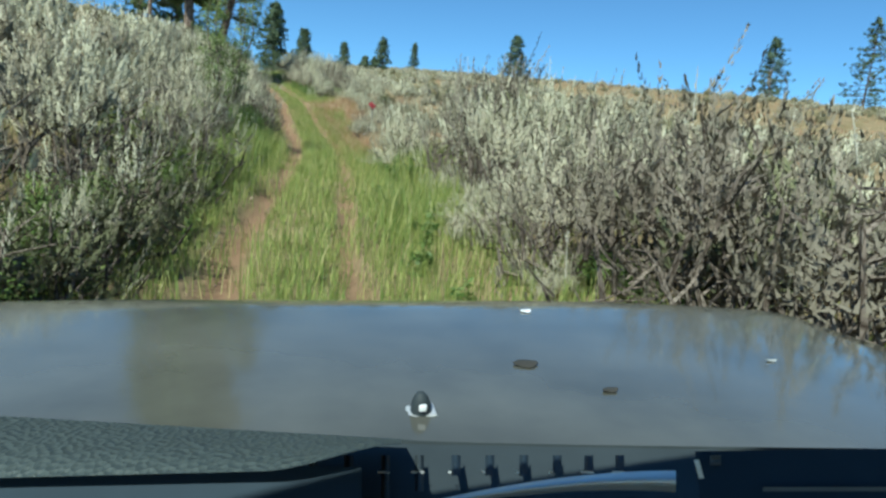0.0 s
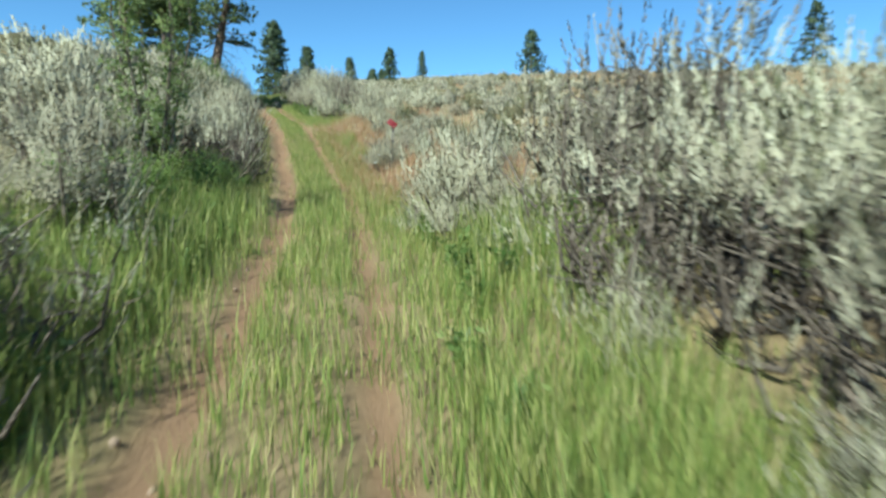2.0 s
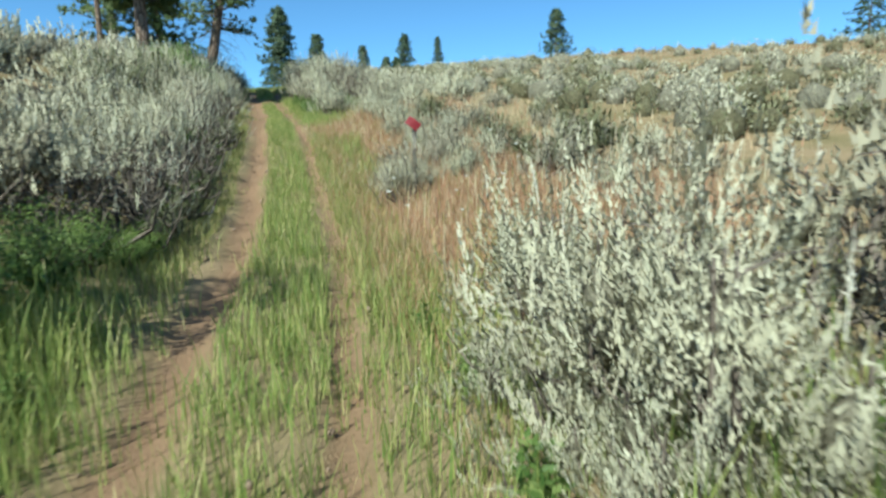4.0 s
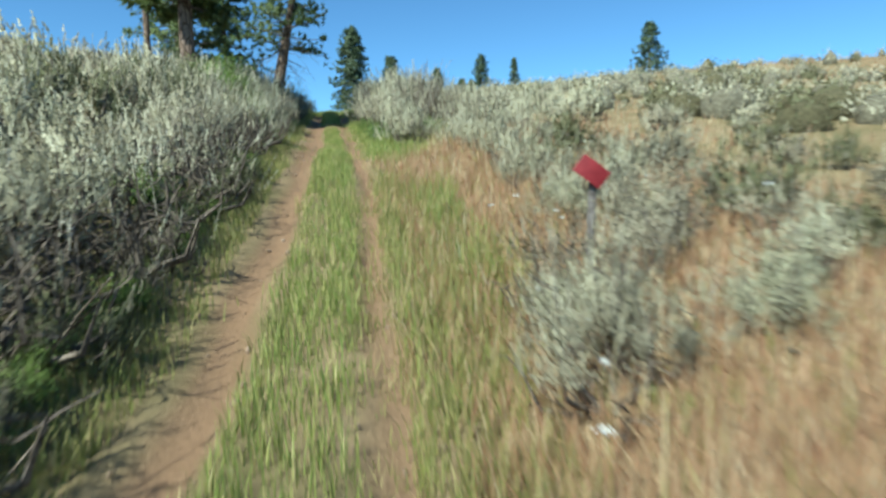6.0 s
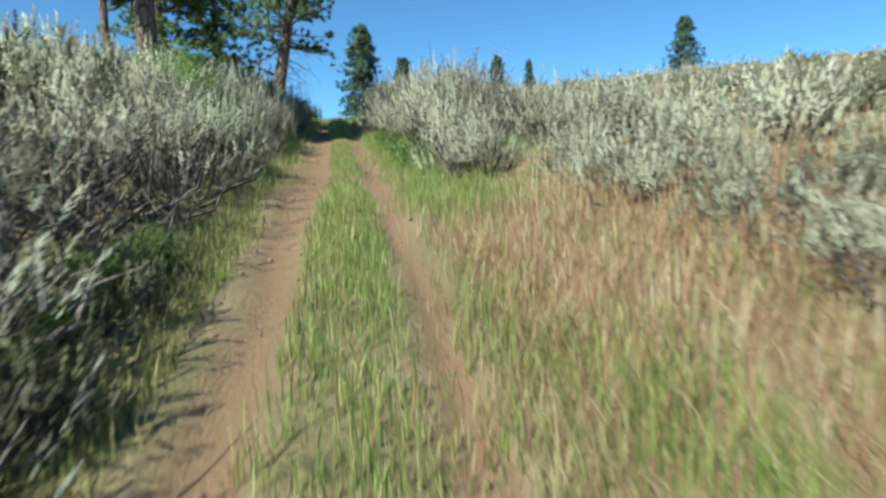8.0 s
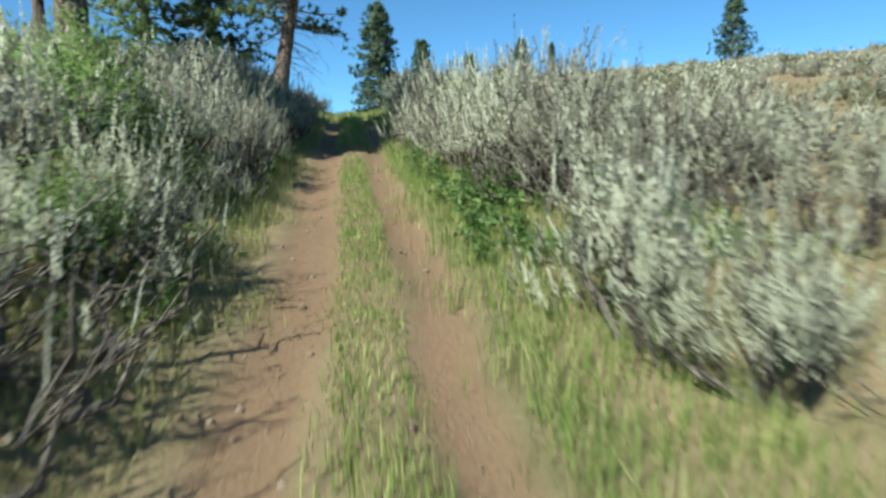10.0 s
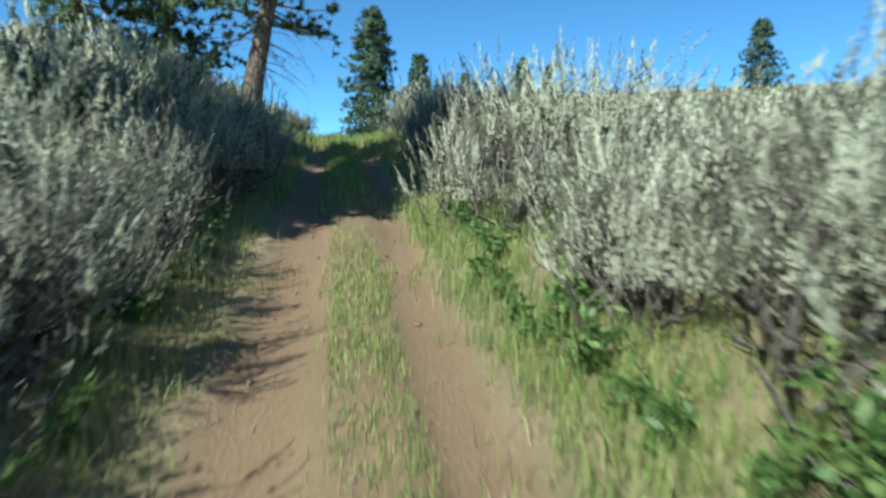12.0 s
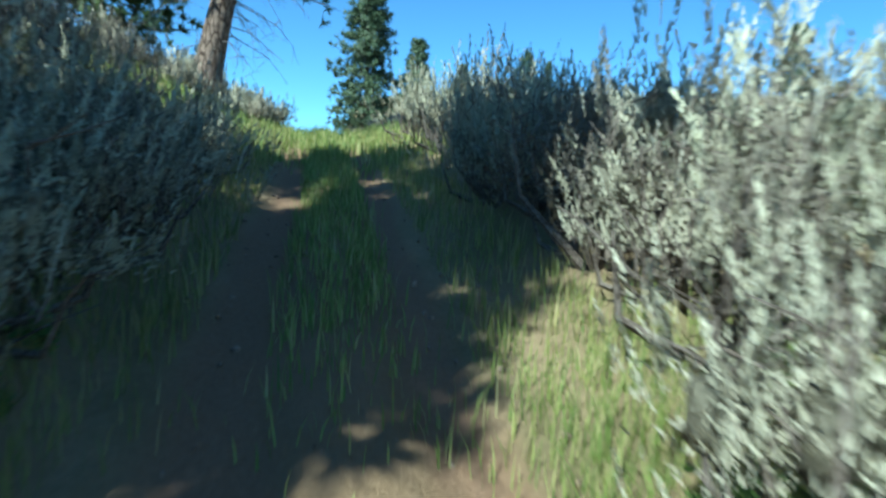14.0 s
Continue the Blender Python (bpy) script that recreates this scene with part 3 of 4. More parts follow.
row(1, 9.4, 12.2, 1.75, 2.05, 0.9, 1.6, 0.9, GREY + SILVER[:1] + BROWN[:1], 54)
row(1, 7.5, 12.5, 2.6, 3.4, 0.95, 1.7, 0.75, MIDDLE + BROWN, 47)
row(1, 13.0, 25.0, 2.5, 3.4, 1.3, 2.15, 0.8, MIDDLE, 70)
row(1, 13.6, 18.0, 1.75, 2.1, 1.5, 1.9, 0.75, GREY + BROWN, 48, (0.85, 1.0))
row(1, 18.2, 26.0, 2.0, 2.4, 1.6, 2.0, 0.85, MIDDLE[3:], 73, (0.7, 0.85))
row(1, 1.0, 28.0, 4.2, 5.6, 0.9, 1.3, 1.0, FAR, 49, belt=BACK)


def shrubs(*places):
    """Single shrubs: kind, x, y, height, spread."""
    for kind, x, y, h, w in places:
        place(kind, x, y, h, w, x * 5 + y)


# right of the track at the start
shrubs((BROWN[1], 2.35, -15.3, 2.3, 0.75), (BROWN[0], 2.9, -14.8, 2.3, 0.8), (OVERHANG[0], 2.1, -16.5, 1.8, 0.95), (OVERHANG[1], 2.4, -17.5, 1.75, 1.0),
       (GREY[1], 2.9, -18.2, 1.75, 0.9), (SILVER[1], 2.75, -16.9, 1.8, 0.9), (SILVER[0], 1.25, -18.35, 0.6, 1.1), (SILVER[3], 1.55, -18.2, 0.6, 1.1),
       (GREY[2], 1.75, -18.8, 0.7, 1.1), (SILVER[0], 1.05, -18.9, 0.45, 1.1), (SILVER[3], 1.4, -19.2, 0.55, 1.1), (SILVER[0], 1.42, -12.9, 0.6, 1.2),
       (SILVER[3], 1.62, -13.45, 0.65, 1.2), (GREY[2], 1.9, -13.95, 0.6, 1.2), (SILVER[0], 1.3, -12.2, 0.5, 1.2))
# left of the track at the start
shrubs((OLIVE[1], -2.1, -20.1, 0.85, 1.1), (OLIVE[0], -2.25, -20.9, 0.85, 1.1), (OLIVE[0], -1.95, -19.3, 0.75, 1.1), (OLIVE[1], -1.85, -18.5, 0.7, 1.1),
       (OLIVE[0], -1.8, -17.7, 0.65, 1.1))
# round the marker
shrubs((SILVER[3], 1.98, -6.75, 0.7, 1.0), (SILVER[1], 1.74, -6.62, 0.6, 1.0), (BROWN[0], 1.97, -6.36, 0.76, 1.1), (GREY[0], 2.35, -6.35, 0.75, 1.0),
       (GREY[1], 2.7, -5.7, 0.95, 0.9), (SILVER[0], 2.6, -7.3, 0.7, 1.0), (GREY[3], 1.78, -7.35, 1.0, 0.8), (OLIVE[1], 4.3, -7.6, 1.15, 1.25),
       (OLIVE[0], 3.7, -7.9, 0.7, 1.2), (SILVER[1], 3.6, -9.6, 0.7, 0.9))
# right, in the taller thicket
shrubs((SILVER[0], 1.35, 2.9, 1.65, 0.8), (SILVER[2], 1.6, 2.2, 1.1, 0.9), (GREY[1], 2.9, 3.4, 1.2, 0.9), (SILVER[1], 1.45, 7.0, 1.85, 1.0),
       (BROWN[0], 1.8, 6.0, 1.4, 1.1), (BROWN[1], 2.35, 5.3, 1.25, 1.1), (GREY[1], 1.4, 8.1, 1.8, 0.95), (GREY[0], 2.3, 7.4, 1.9, 0.95),
       (SILVER[3], 1.95, 8.1, 1.85, 0.9), (BROWN[1], 1.5, 6.3, 1.15, 1.0), (BROWN[0], 1.6, 5.6, 1.4, 1.0), (BROWN[0], 2.1, 6.6, 1.95, 0.8))
# right, beyond it
shrubs((SILVER[2], 1.1, 9.3, 1.5, 0.9), (SILVER[2], 0.45, 12.5, 1.45, 0.85), (SILVER[0], 1.15, 10.4, 0.6, 1.0), (BROWN[0], 1.25, 16.6, 1.6, 0.8),
       (BROWN[1], 1.75, 8.9, 1.4, 0.9), (SILVER[1], 1.8, 13.3, 1.95, 0.95), (GREY[0], 2.4, 12.6, 1.9, 1.0), (BROWN[1], 1.25, 14.3, 1.5, 0.9))
# left, before the ponderosa
shrubs((SILVER[0], -2.05, 7.1, 0.75, 1.0), (OLIVE[0], -2.3, 6.5, 0.7, 1.0), (SILVER[2], -2.35, 8.3, 0.95, 1.0), (BROWN[1], -1.95, 7.9, 0.5, 1.0),
       (SILVER[1], -2.75, 7.4, 1.6, 1.0), (GREY[0], -3.15, 8.5, 1.7, 1.0), (SILVER[2], -2.7, 9.3, 1.6, 1.0), (GREY[3], -3.4, 7.0, 1.7, 1.0))
# left of the track: on the bank
row(-1, -22.3, -16.0, 1.75, 2.0, 1.1, 1.45, 0.75, OVERHANG + BROWN[:1], 61)
row(-1, -20.8, -15.6, 1.3, 1.5, 1.0, 1.3, 0.9, OVERHANG[1:], 94, (0.85, 1.0))
row(-1, -21.5, -16.0, 1.3, 1.55, 0.25, 0.5, 0.4, GREEN + OLIVE, 93, (1.0, 1.4))
row(-1, -16.4, -13.8, 1.65, 2.05, 0.7, 1.35, 0.9, GREY + BROWN + SILVER[:1], 88)
row(-1, -23.0, -11.0, 2.4, 3.3, 1.1, 1.6, 0.9, MIDDLE, 62)
row(-1, -9.6, 3.0, 1.5, 1.75, 1.2, 1.55, 0.7, OVERHANG, 63, (0.9, 1.1))
row(-1, -8.4, -1.0, 1.2, 1.4, 0.45, 0.75, 0.55, OLIVE + BROWN[:1], 85)
row(-1, -9.4, -0.8, 1.2, 1.45, 0.25, 0.42, 0.45, GREEN, 81, (1.1, 1.6))
row(-1, -9.4, 3.0, 2.05, 2.45, 1.1, 1.4, 0.75, MIDDLE, 82)
row(-1, -11.0, 3.0, 2.5, 3.3, 1.1, 1.55, 0.85, MIDDLE + OLIVE, 64)
row(-1, -22.0, 18.0, 3.8, 5.2, 1.1, 1.6, 0.95, FAR, 65, belt=BACK)
row(-1, 3.2, 5.4, 1.6, 2.0, 1.0, 1.4, 0.8, MIX, 66)
row(-1, 8.6, 14.0, 1.6, 2.0, 1.2, 1.6, 0.75, MIX + BROWN[:1], 71)
row(-1, 3.0, 16.4, 2.6, 3.5, 1.4, 2.0, 0.9, MIDDLE + OLIVE[:1], 67)
row(-1, 14.0, 15.8, 1.9, 2.2, 1.4, 1.8, 0.8, GREY, 68)
row(-1, 15.8, 20.8, 1.5, 1.9, 1.0, 1.35, 0.6, MIDDLE[3:], 74)
row(-1, 13.2, 17.2, 1.6, 1.9, 1.2, 1.6, 0.6, GREY + BROWN, 83)
row(-1, 25.5, 33.0, 2.6, 5.6, 0.9, 1.4, 0.45, FAR, 84, belt=BACK)
row(-1, 26.0, 32.0, 1.4, 2.6, 0.9, 1.3, 0.5, FAR, 89, belt=BACK)
row(-1, 15.5, 21.0, 3.2, 4.6, 1.2, 1.7, 0.5, MIDDLE[3:] + BROWN, 79)
BACK.finish("silvery sagebrush standing close together behind the front row")
for x, y, h in ((0.85, -22.3, 0.5), (-1.7, -16.2, 0.5), (-1.6, -15.2, 0.55), (-1.5, -14.4, 0.6), (-1.38, -13.6, 0.55), (-1.3, -12.8, 0.6), (-1.2, -12.0, 0.55), (-2.45, -21.0, 0.7), (-2.3, -20.1, 0.75), (-2.15, -19.2, 0.7), (-1.95, -17.9, 0.7), (-1.9, -16.8, 0.7), (-2.25, -15.2, 0.8), (-2.0, -14.1, 0.95), (-1.75, -13.0, 1.05), (-1.6, -12.2, 1.0), (-1.4, -11.4, 1.05), (-1.3, -10.6, 0.95), (-1.25, -9.9, 0.75), (-1.5, -4.0, 0.6), (-2.0, 3.6, 0.9), (-2.15, 6.0, 0.65), (-2.75, 5.9, 1.35), (-3.2, 6.6, 1.55), (-3.5, 6.9, 1.55), (-3.0, 7.7, 0.9), (-2.7, 8.4, 0.7), (-2.5, 11.0, 0.8)):
    place(GREEN[int(abs(y)) % 2], x, y, h * (0.75 if y < -9 else 1.0), 1.0, y)
sapling("leafy_sapling", "slender olive-green leafy sapling among the sagebrush", -1.8, -11.7, 3.0, 33)
row(1, 4.3, 13.0, 1.05, 1.4, 0.3, 0.55, 0.36, WEED, 55, (0.8, 1.2))
row(1, 3.4, 6.2, 1.4, 2.5, 0.2, 0.42, 0.13, WEED, 75, (0.9, 1.3))
row(1, 6.0, 7.8, 1.45, 1.9, 0.45, 0.65, 0.16, WEED, 90, (0.8, 1.1))
row(-1, 3.0, 14.0, 1.25, 1.6, 0.15, 0.36, 0.3, WEED, 76, (0.9, 1.3))
row(1, -15.6, -13.4, 1.2, 2.3, 0.35, 0.55, 0.3, WEED, 77, (0.7, 1.0))
row(1, -22.0, -11.0, 1.0, 1.3, 0.25, 0.45, 0.8, WEED, 56, (0.8, 1.2))
row(-1, -22.0, -11.0, 1.0, 1.25, 0.25, 0.45, 0.7, WEED, 57, (0.8, 1.2))
row(1, -9.5, -4.0, 1.1, 3.2, 0.3, 0.55, 0.22, YARROW, 58, (0.6, 0.9))


# ------------------------------------------------------------------ trees
def pine(name, label, x, y, height, radius, crown, width, seed, lean=(0, 0), limbs=46, tufts=9, dead=0, mat=None, droop=0.15, needle=0.2, power=0.75, blades=26, group="", umbrella=False):
    """A pine: tapered trunk, limbs in whorls, tufts of needles along the outer part of each limb."""
    r = np.random.default_rng(seed)
    z0 = float(land(x, y)) - 0.15
    root = tagged(new(name), label, "tree", group)
    root.location = (x, y, z0)
    u = np.linspace(0, 1, 14)
    line = np.stack([lean[0] * u * height + 0.05 * np.sin(u * 7 + seed), lean[1] * u * height + 0.05 * np.cos(u * 5 + seed), u * height], 1)
    trunk = Soup()
    flare = 1 + 0.5 * np.exp(-u * height / 0.35)
    trunk.tube(line, radius * (1 - 0.93 * u) * flare, 12)
    part("trunk", trunk.mesh("trunk", PINE_BARK, True), root)
    wood, leaf, snag = Soup(), Soup(), Soup()
    for k in range(limbs):
        s = crown + (1 - crown) * (k + r.uniform(0, 1)) / limbs
        p = np.array([np.interp(s, u, line[:, i]) for i in range(3)])
        a = k * 2.4 + r.normal(0, 0.35)
        rel = (s - crown) / (1 - crown + 0.02)
        reach = width * (min(0.5 + 0.7 * rel, 1.0, 4.5 * (1 - rel)) if umbrella else max((1 - rel) ** power, 0.07)) * r.uniform(0.65, 1.15)
        rise = r.normal(0.12, 0.12) - droop * (1 - s)
        end = p + np.array([np.cos(a), np.sin(a), rise]) * reach
        mid = (p + end) / 2 + np.array([0, 0, -0.06 * reach])
        wood.tube([p, mid, end], [0.012 + 0.016 * reach, 0.01 + 0.008 * reach, 0.005], 4)
        for q in r.uniform(0.25, 1.0, tufts):
            c = (p * (1 - q) + end * q) + r.normal(0, 0.13 * reach ** 0.5 + 0.03, 3) * [1, 1, 0.6]
            way = r.normal(0, 1, (blades, 3)) + np.array([np.cos(a), np.sin(a), 0.35]) * 0.9
            leaf.leaves(np.repeat(c[None], blades, 0), way, needle * r.uniform(0.7, 1.2, blades), needle * 0.2, r, way * 0.5 + np.array([np.cos(a), np.sin(a), 0.9]))
    for k in range(dead):
        s = crown * r.uniform(0.45, 1.2)
        p = np.array([np.interp(s, u, line[:, i]) for i in range(3)])
        a = r.uniform(-1.0, 1.1) if r.uniform() < 0.8 else r.uniform(2, 4)
        reach = width * r.uniform(0.3, 0.65)
        pts = [p]
        for j in range(1, 5):
            f = j / 4
            pts.append(p + np.array([np.cos(a) * reach * f, np.sin(a) * reach * f, 0.1 * reach * f - 0.6 * reach * f ** 2.2]) + r.normal(0, 0.05, 3))
        snag.tube(pts, [0.022, 0.016, 0.012, 0.008, 0.004], 4)
        for _ in range(9):
            b = pts[r.integers(1, 5)]
            e = b + r.normal(0, 0.18, 3) + [0.06, 0, -0.22]
            snag.tube([b, (b + e) / 2 + r.normal(0, 0.04, 3), e], [0.007, 0.005, 0.003], 3)
    tagged(part("branchwork", wood.mesh("branchwork", DEAD_WOOD), root), kind="stuff")
    tagged(part("crown", leaf.mesh("crown", mat or NEEDLES), root), kind="stuff")
    if dead:
        tagged(part("deadwood", snag.mesh("deadwood", DEAD_WOOD), root, "bare grey hanging dead branches"), kind="stuff")
    return root


pine("pine_tree", "tall ponderosa pine with a bare reddish trunk", -5.24, 10.25, 14.0, 0.27, 0.21, 2.7, 71, (0.0, 0.11), 165, 17, needle=0.34, umbrella=True)
pine("pine_tree", "bushy green pine on the bank", -8.3, 29.1, 13.0, 0.2, 0.06, 2.3, 72, (-0.01, 0), 130, 14, power=0.4, needle=0.26)
pine("pine_tree", "ponderosa pine leaning over the track with dead hanging branches", -5.1, 27.5, 11.0, 0.40, 0.30, 3.0, 73, (0.19, 0), 80, 14, dead=20, power=0.5, needle=0.25)
pine("pine_tree", "thin half-bare pine on the bank", -7.7, 14.0, 13.0, 0.13, 0.5, 2.2, 74, (-0.01, 0), 90, 12, dead=14, needle=0.3)
pine("pine_tree", "bushy green pine on the bank", -10.8, 27.5, 13.5, 0.22, 0.08, 2.7, 75, (0, 0), 120, 13, power=0.4, needle=0.26)
pine("conifer", "dense cone-shaped conifer beside the track", -0.75, 42.0, 7.8, 0.16, 0.05, 2.2, 76, (0, 0), 140, 13, mat=FIR_NEEDLES, droop=0.3, needle=0.28, power=0.6, blades=15)
pine("conifer", "small dark conifer behind the sagebrush", 3.1, 55.8, 5.0, 0.12, 0.08, 1.5, 77, (0, 0), 70, 11, mat=FIR_NEEDLES, needle=0.3, power=0.5, blades=16)
SKYLINE = ((12.1, 87.7, 4.6, 1.5), (17.0, 74.6, 5.4, 1.7), (30.6, 109.0, 6.4, 1.4), (14.6, 78.0, 2.2, 0.9), (19.6, 98.0, 2.4, 0.9), (31.3, 51.4, 5.8, 2.2), (60.4, 36.0, 8.0, 2.6), (69.9, 30.4, 11.0, 3.6))
for k, (x, y, h, w) in enumerate(SKYLINE):
    pine("conifer", "small dark conifer on the skyline of the hill", x, y, h, 0.12, 0.05, w, 80 + k, (0, 0), 60, 8, mat=FIR_NEEDLES, needle=0.4, power=0.6, blades=11, group="conifers on the skyline")


# ------------------------------------------------------------------ the vehicle, standing where the walk begins
def paint_material():
    mat, nt, b = material("hood_paint", 0.22, 0.0, 0.3)
    n = noise_tex(nt, 5.0, 6.0)
    nt.links.new(ramp(nt, n, [(0.3, (0.060, 0.060, 0.050)), (0.7, (0.104, 0.103, 0.087))]), b.inputs["Base Color"])
    nt.links.new(ramp(nt, noise_tex(nt, 2.2, 5.0), [(0.3, (0.06, 0.06, 0.06)), (0.75, (0.24, 0.24, 0.24))]), b.inputs["Roughness"])
    b.inputs["Coat Weight"].default_value = 0.3
    b.inputs["Coat Roughness"].default_value = 0.05
    return mat


def plain(name, col, rough, metal=0.0, grain=0.0, scale=180.0, spec=0.4):
    mat, nt, b = material(name, rough, metal, spec)
    n = noise_tex(nt, scale * 0.1, 5.0)
    nt.links.new(mixed(nt, n, tuple(c * 0.8 for c in col), tuple(c * 1.2 for c in col)), b.inputs["Base Color"])
    if grain:
        v = nt.nodes.new("ShaderNodeTexVoronoi")
        v.inputs["Scale"].default_value = scale
        c = nt.nodes.new("ShaderNodeTexCoord")
        nt.links.new(c.outputs["Object"], v.inputs["Vector"])
        bump(nt, b, v.outputs["Distance"], grain, 0.004)
    return mat


PAINT = paint_material()
PAD = plain("dash_vinyl", (0.044, 0.056, 0.053), 0.62, 0.0, 0.6, 210.0, 0.3)
BLACK = plain("black_plastic", (0.034, 0.042, 0.046), 0.6, spec=0.15)
NAVY = plain("dark_plastic", (0.022, 0.034, 0.046), 0.7, spec=0.12)
SILVER_TRIM = plain("silver_trim", (0.62, 0.63, 0.63), 0.45, 0.6)
GREY_TRIM = plain("grey_trim", (0.09, 0.10, 0.105), 0.5)
LENS_WHITE = plain("white_plastic", (0.8, 0.8, 0.8), 0.3)
RUBBER = plain("tyre_rubber", (0.025, 0.025, 0.025), 0.85)


def sheet(fn, nu, nv, thick=0.0):
    """A bent sheet over 0..1 x 0..1, with thickness below if given."""
    v = [fn(i / nu, j / nv) for j in range(nv + 1) for i in range(nu + 1)]
    f = [(j * (nu + 1) + i, j * (nu + 1) + i + 1, (j + 1) * (nu + 1) + i + 1, (j + 1) * (nu + 1) + i) for j in range(nv) for i in range(nu)]
    if thick:
        n = len(v)
        v += [(x, y, z - thick) for x, y, z in v]
        f += [tuple(n + k for k in reversed(q)) for q in f]
        rim = [i for i in range(nu + 1)] + [j * (nu + 1) + nu for j in range(1, nv + 1)] + [nv * (nu + 1) + i for i in range(nu - 1, -1, -1)] + [j * (nu + 1) for j in range(nv - 1, 0, -1)]
        f += [(rim[(k + 1) % len(rim)], rim[k], rim[k] + n, rim[(k + 1) % len(rim)] + n) for k in range(len(rim))]
    return v, f


def box(x0, x1, y0, y1, z0, z1, bevel=0.01):
    bm = bmesh.new()
    bmesh.ops.create_cube(bm, size=1.0)
    for p in bm.verts:
        p.co = Vector(((x0 + x1) / 2 + p.co.x * (x1 - x0), (y0 + y1) / 2 + p.co.y * (y1 - y0), (z0 + z1) / 2 + p.co.z * (z1 - z0)))
    if bevel:
        bmesh.ops.bevel(bm, geom=bm.edges[:], offset=bevel, segments=2, affect="EDGES")
    v = [tuple(p.co) for p in bm.verts]
    f = [tuple(q.index for q in g.verts) for g in bm.faces]
    bm.free()
    return v, f


HOOD_MID = 0.06
EYE_YAW, EYE_PITCH = radians(-12.1), radians(-16.0)


def seen_from_seat(px, py, depth):
    """A place in the vehicle's own axes, given by the direction from the seat's eye point and a depth."""
    a, u = (px - 784) / 1007.0 * depth, (441 - py) / 1007.0 * depth
    f = math.cos(EYE_PITCH) * depth - math.sin(EYE_PITCH) * u
    z = math.sin(EYE_PITCH) * depth + math.cos(EYE_PITCH) * u
    return (math.cos(EYE_YAW) * a - math.sin(EYE_YAW) * f, math.sin(EYE_YAW) * a + math.cos(EYE_YAW) * f, z)


def hood_height(x, y):
    s = max(abs(x - HOOD_MID) - 0.32, 0)
    return -(0.245 + 0.118 * y) - 0.085 * (x + 0.2) - 0.06 * s ** 2 - 1.1 * max(y - 0.95, 0) ** 2 - 1.6 * max(y - 1.15, 0) ** 3


def vehicle():
    car = tagged(new("off_road_vehicle"), "grey vehicle with a dusty hood and textured dashboard", "car")
    car.matrix_world = key(0, -0.949, -24.325, -3.371, -8.44, -17.91, -5.64)[1] @ pose(0, 0, 0, 74, 0, -12.1).inverted()

    def add(name, vf, mat, parent=car, label="", smooth=True):
        return part(name, link_mesh(name, *vf, mat, smooth), parent, label)

    def hood_fn(u, v):
        x = HOOD_MID + (u - 0.5) * 1.84
        y = 0.385 + 1.1 * v - 0.06 * ((x - HOOD_MID) / 0.8) ** 2 * (1 - v)
        return (x, y, hood_height(x, y))

    hood = add("hood", sheet(hood_fn, 40, 40, 0.02), PAINT, car, "dusty grey-blue reflecting hood")
    # washer nozzle on the hood
    reach = 0.3
    while seen_from_seat(745, 729, reach)[2] > hood_height(*seen_from_seat(745, 729, reach)[:2]):
        reach += 0.002
    nx, ny, nz = seen_from_seat(745, 729, reach)
    bm = bmesh.new()
    bmesh.ops.create_uvsphere(bm, u_segments=14, v_segments=8, radius=1.0)
    v = [(nx + p.co.x * 0.0115, ny + p.co.y * 0.012, nz + max(p.co.z, -0.2) * 0.024) for p in bm.verts]
    f = [tuple(q.index for q in g.verts) for g in bm.faces]
    nozzle = add("washer_nozzle", (v, f), BLACK, hood, "black washer nozzle")
    bm.free()
    part("gasket", link_mesh("gasket", *box(nx - 0.015, nx + 0.015, ny - 0.012, ny + 0.012, nz - 0.003, nz + 0.002, 0.001), SILVER_TRIM), hood)
    part("jet", link_mesh("jet", *box(nx - 0.004, nx + 0.004, ny - 0.014, ny - 0.010, nz + 0.008, nz + 0.015, 0.001), LENS_WHITE), hood)

    # dashboard pad, black trim, air grille, wiper and the panel beside it
    def pad_fn(u, v):
        px = -160 + 870 * u
        top = 727 + 50 * u
        low = 850 - 22 * u - 42 * step(np.array((u - 0.72) / 0.28)).item()
        k = v
        return seen_from_seat(px, top + (low - top) * k, 0.42 - 0.10 * k - 0.02 * math.sin(k * math.pi))

    dash = add("dashboard_pad", sheet(pad_fn, 40, 10), PAD, car, "dark grey-green grained dashboard top")
    add("dashboard_front", sheet(lambda u, v: seen_from_seat(-160 + 800 * u, 826 + 160 * v, 0.335 - 0.02 * v), 8, 3), NAVY, dash)
    add("windscreen_trim", sheet(lambda u, v: seen_from_seat(690 + 1050 * u, 776 + 20 * math.sqrt(u) + 10 * v, 0.44), 20, 2), BLACK)
    grille = add("air_grille", sheet(lambda u, v: seen_from_seat(470 + 800 * u, 782 + 14 * u + 140 * v, 0.435 - 0.09 * v), 20, 6), BLACK, car, "black ribbed air grille below the windscreen")
    for k, (px, lo) in enumerate(((555, 880), (617, 885), (682, 882), (742, 870), (807, 842), (867, 842), (927, 843), (986, 838), (1042, 833), (1097, 830))):
        def rib(u, v):
            lift = 0.012 * math.sin(u * math.pi)
            return seen_from_seat(px + 16 * (u - 0.5), 806 + (lo - 806) * v, 0.405 - 0.05 * v - lift)
        add("rib", sheet(rib, 4, 4), NAVY if k > 3 else BLACK, grille)
        part("rib_edge", link_mesh("rib_edge", *sheet(lambda u, v: seen_from_seat(px - 14 + 22 * u, 834 + 4 * v, 0.372), 2, 1), SILVER_TRIM), grille)
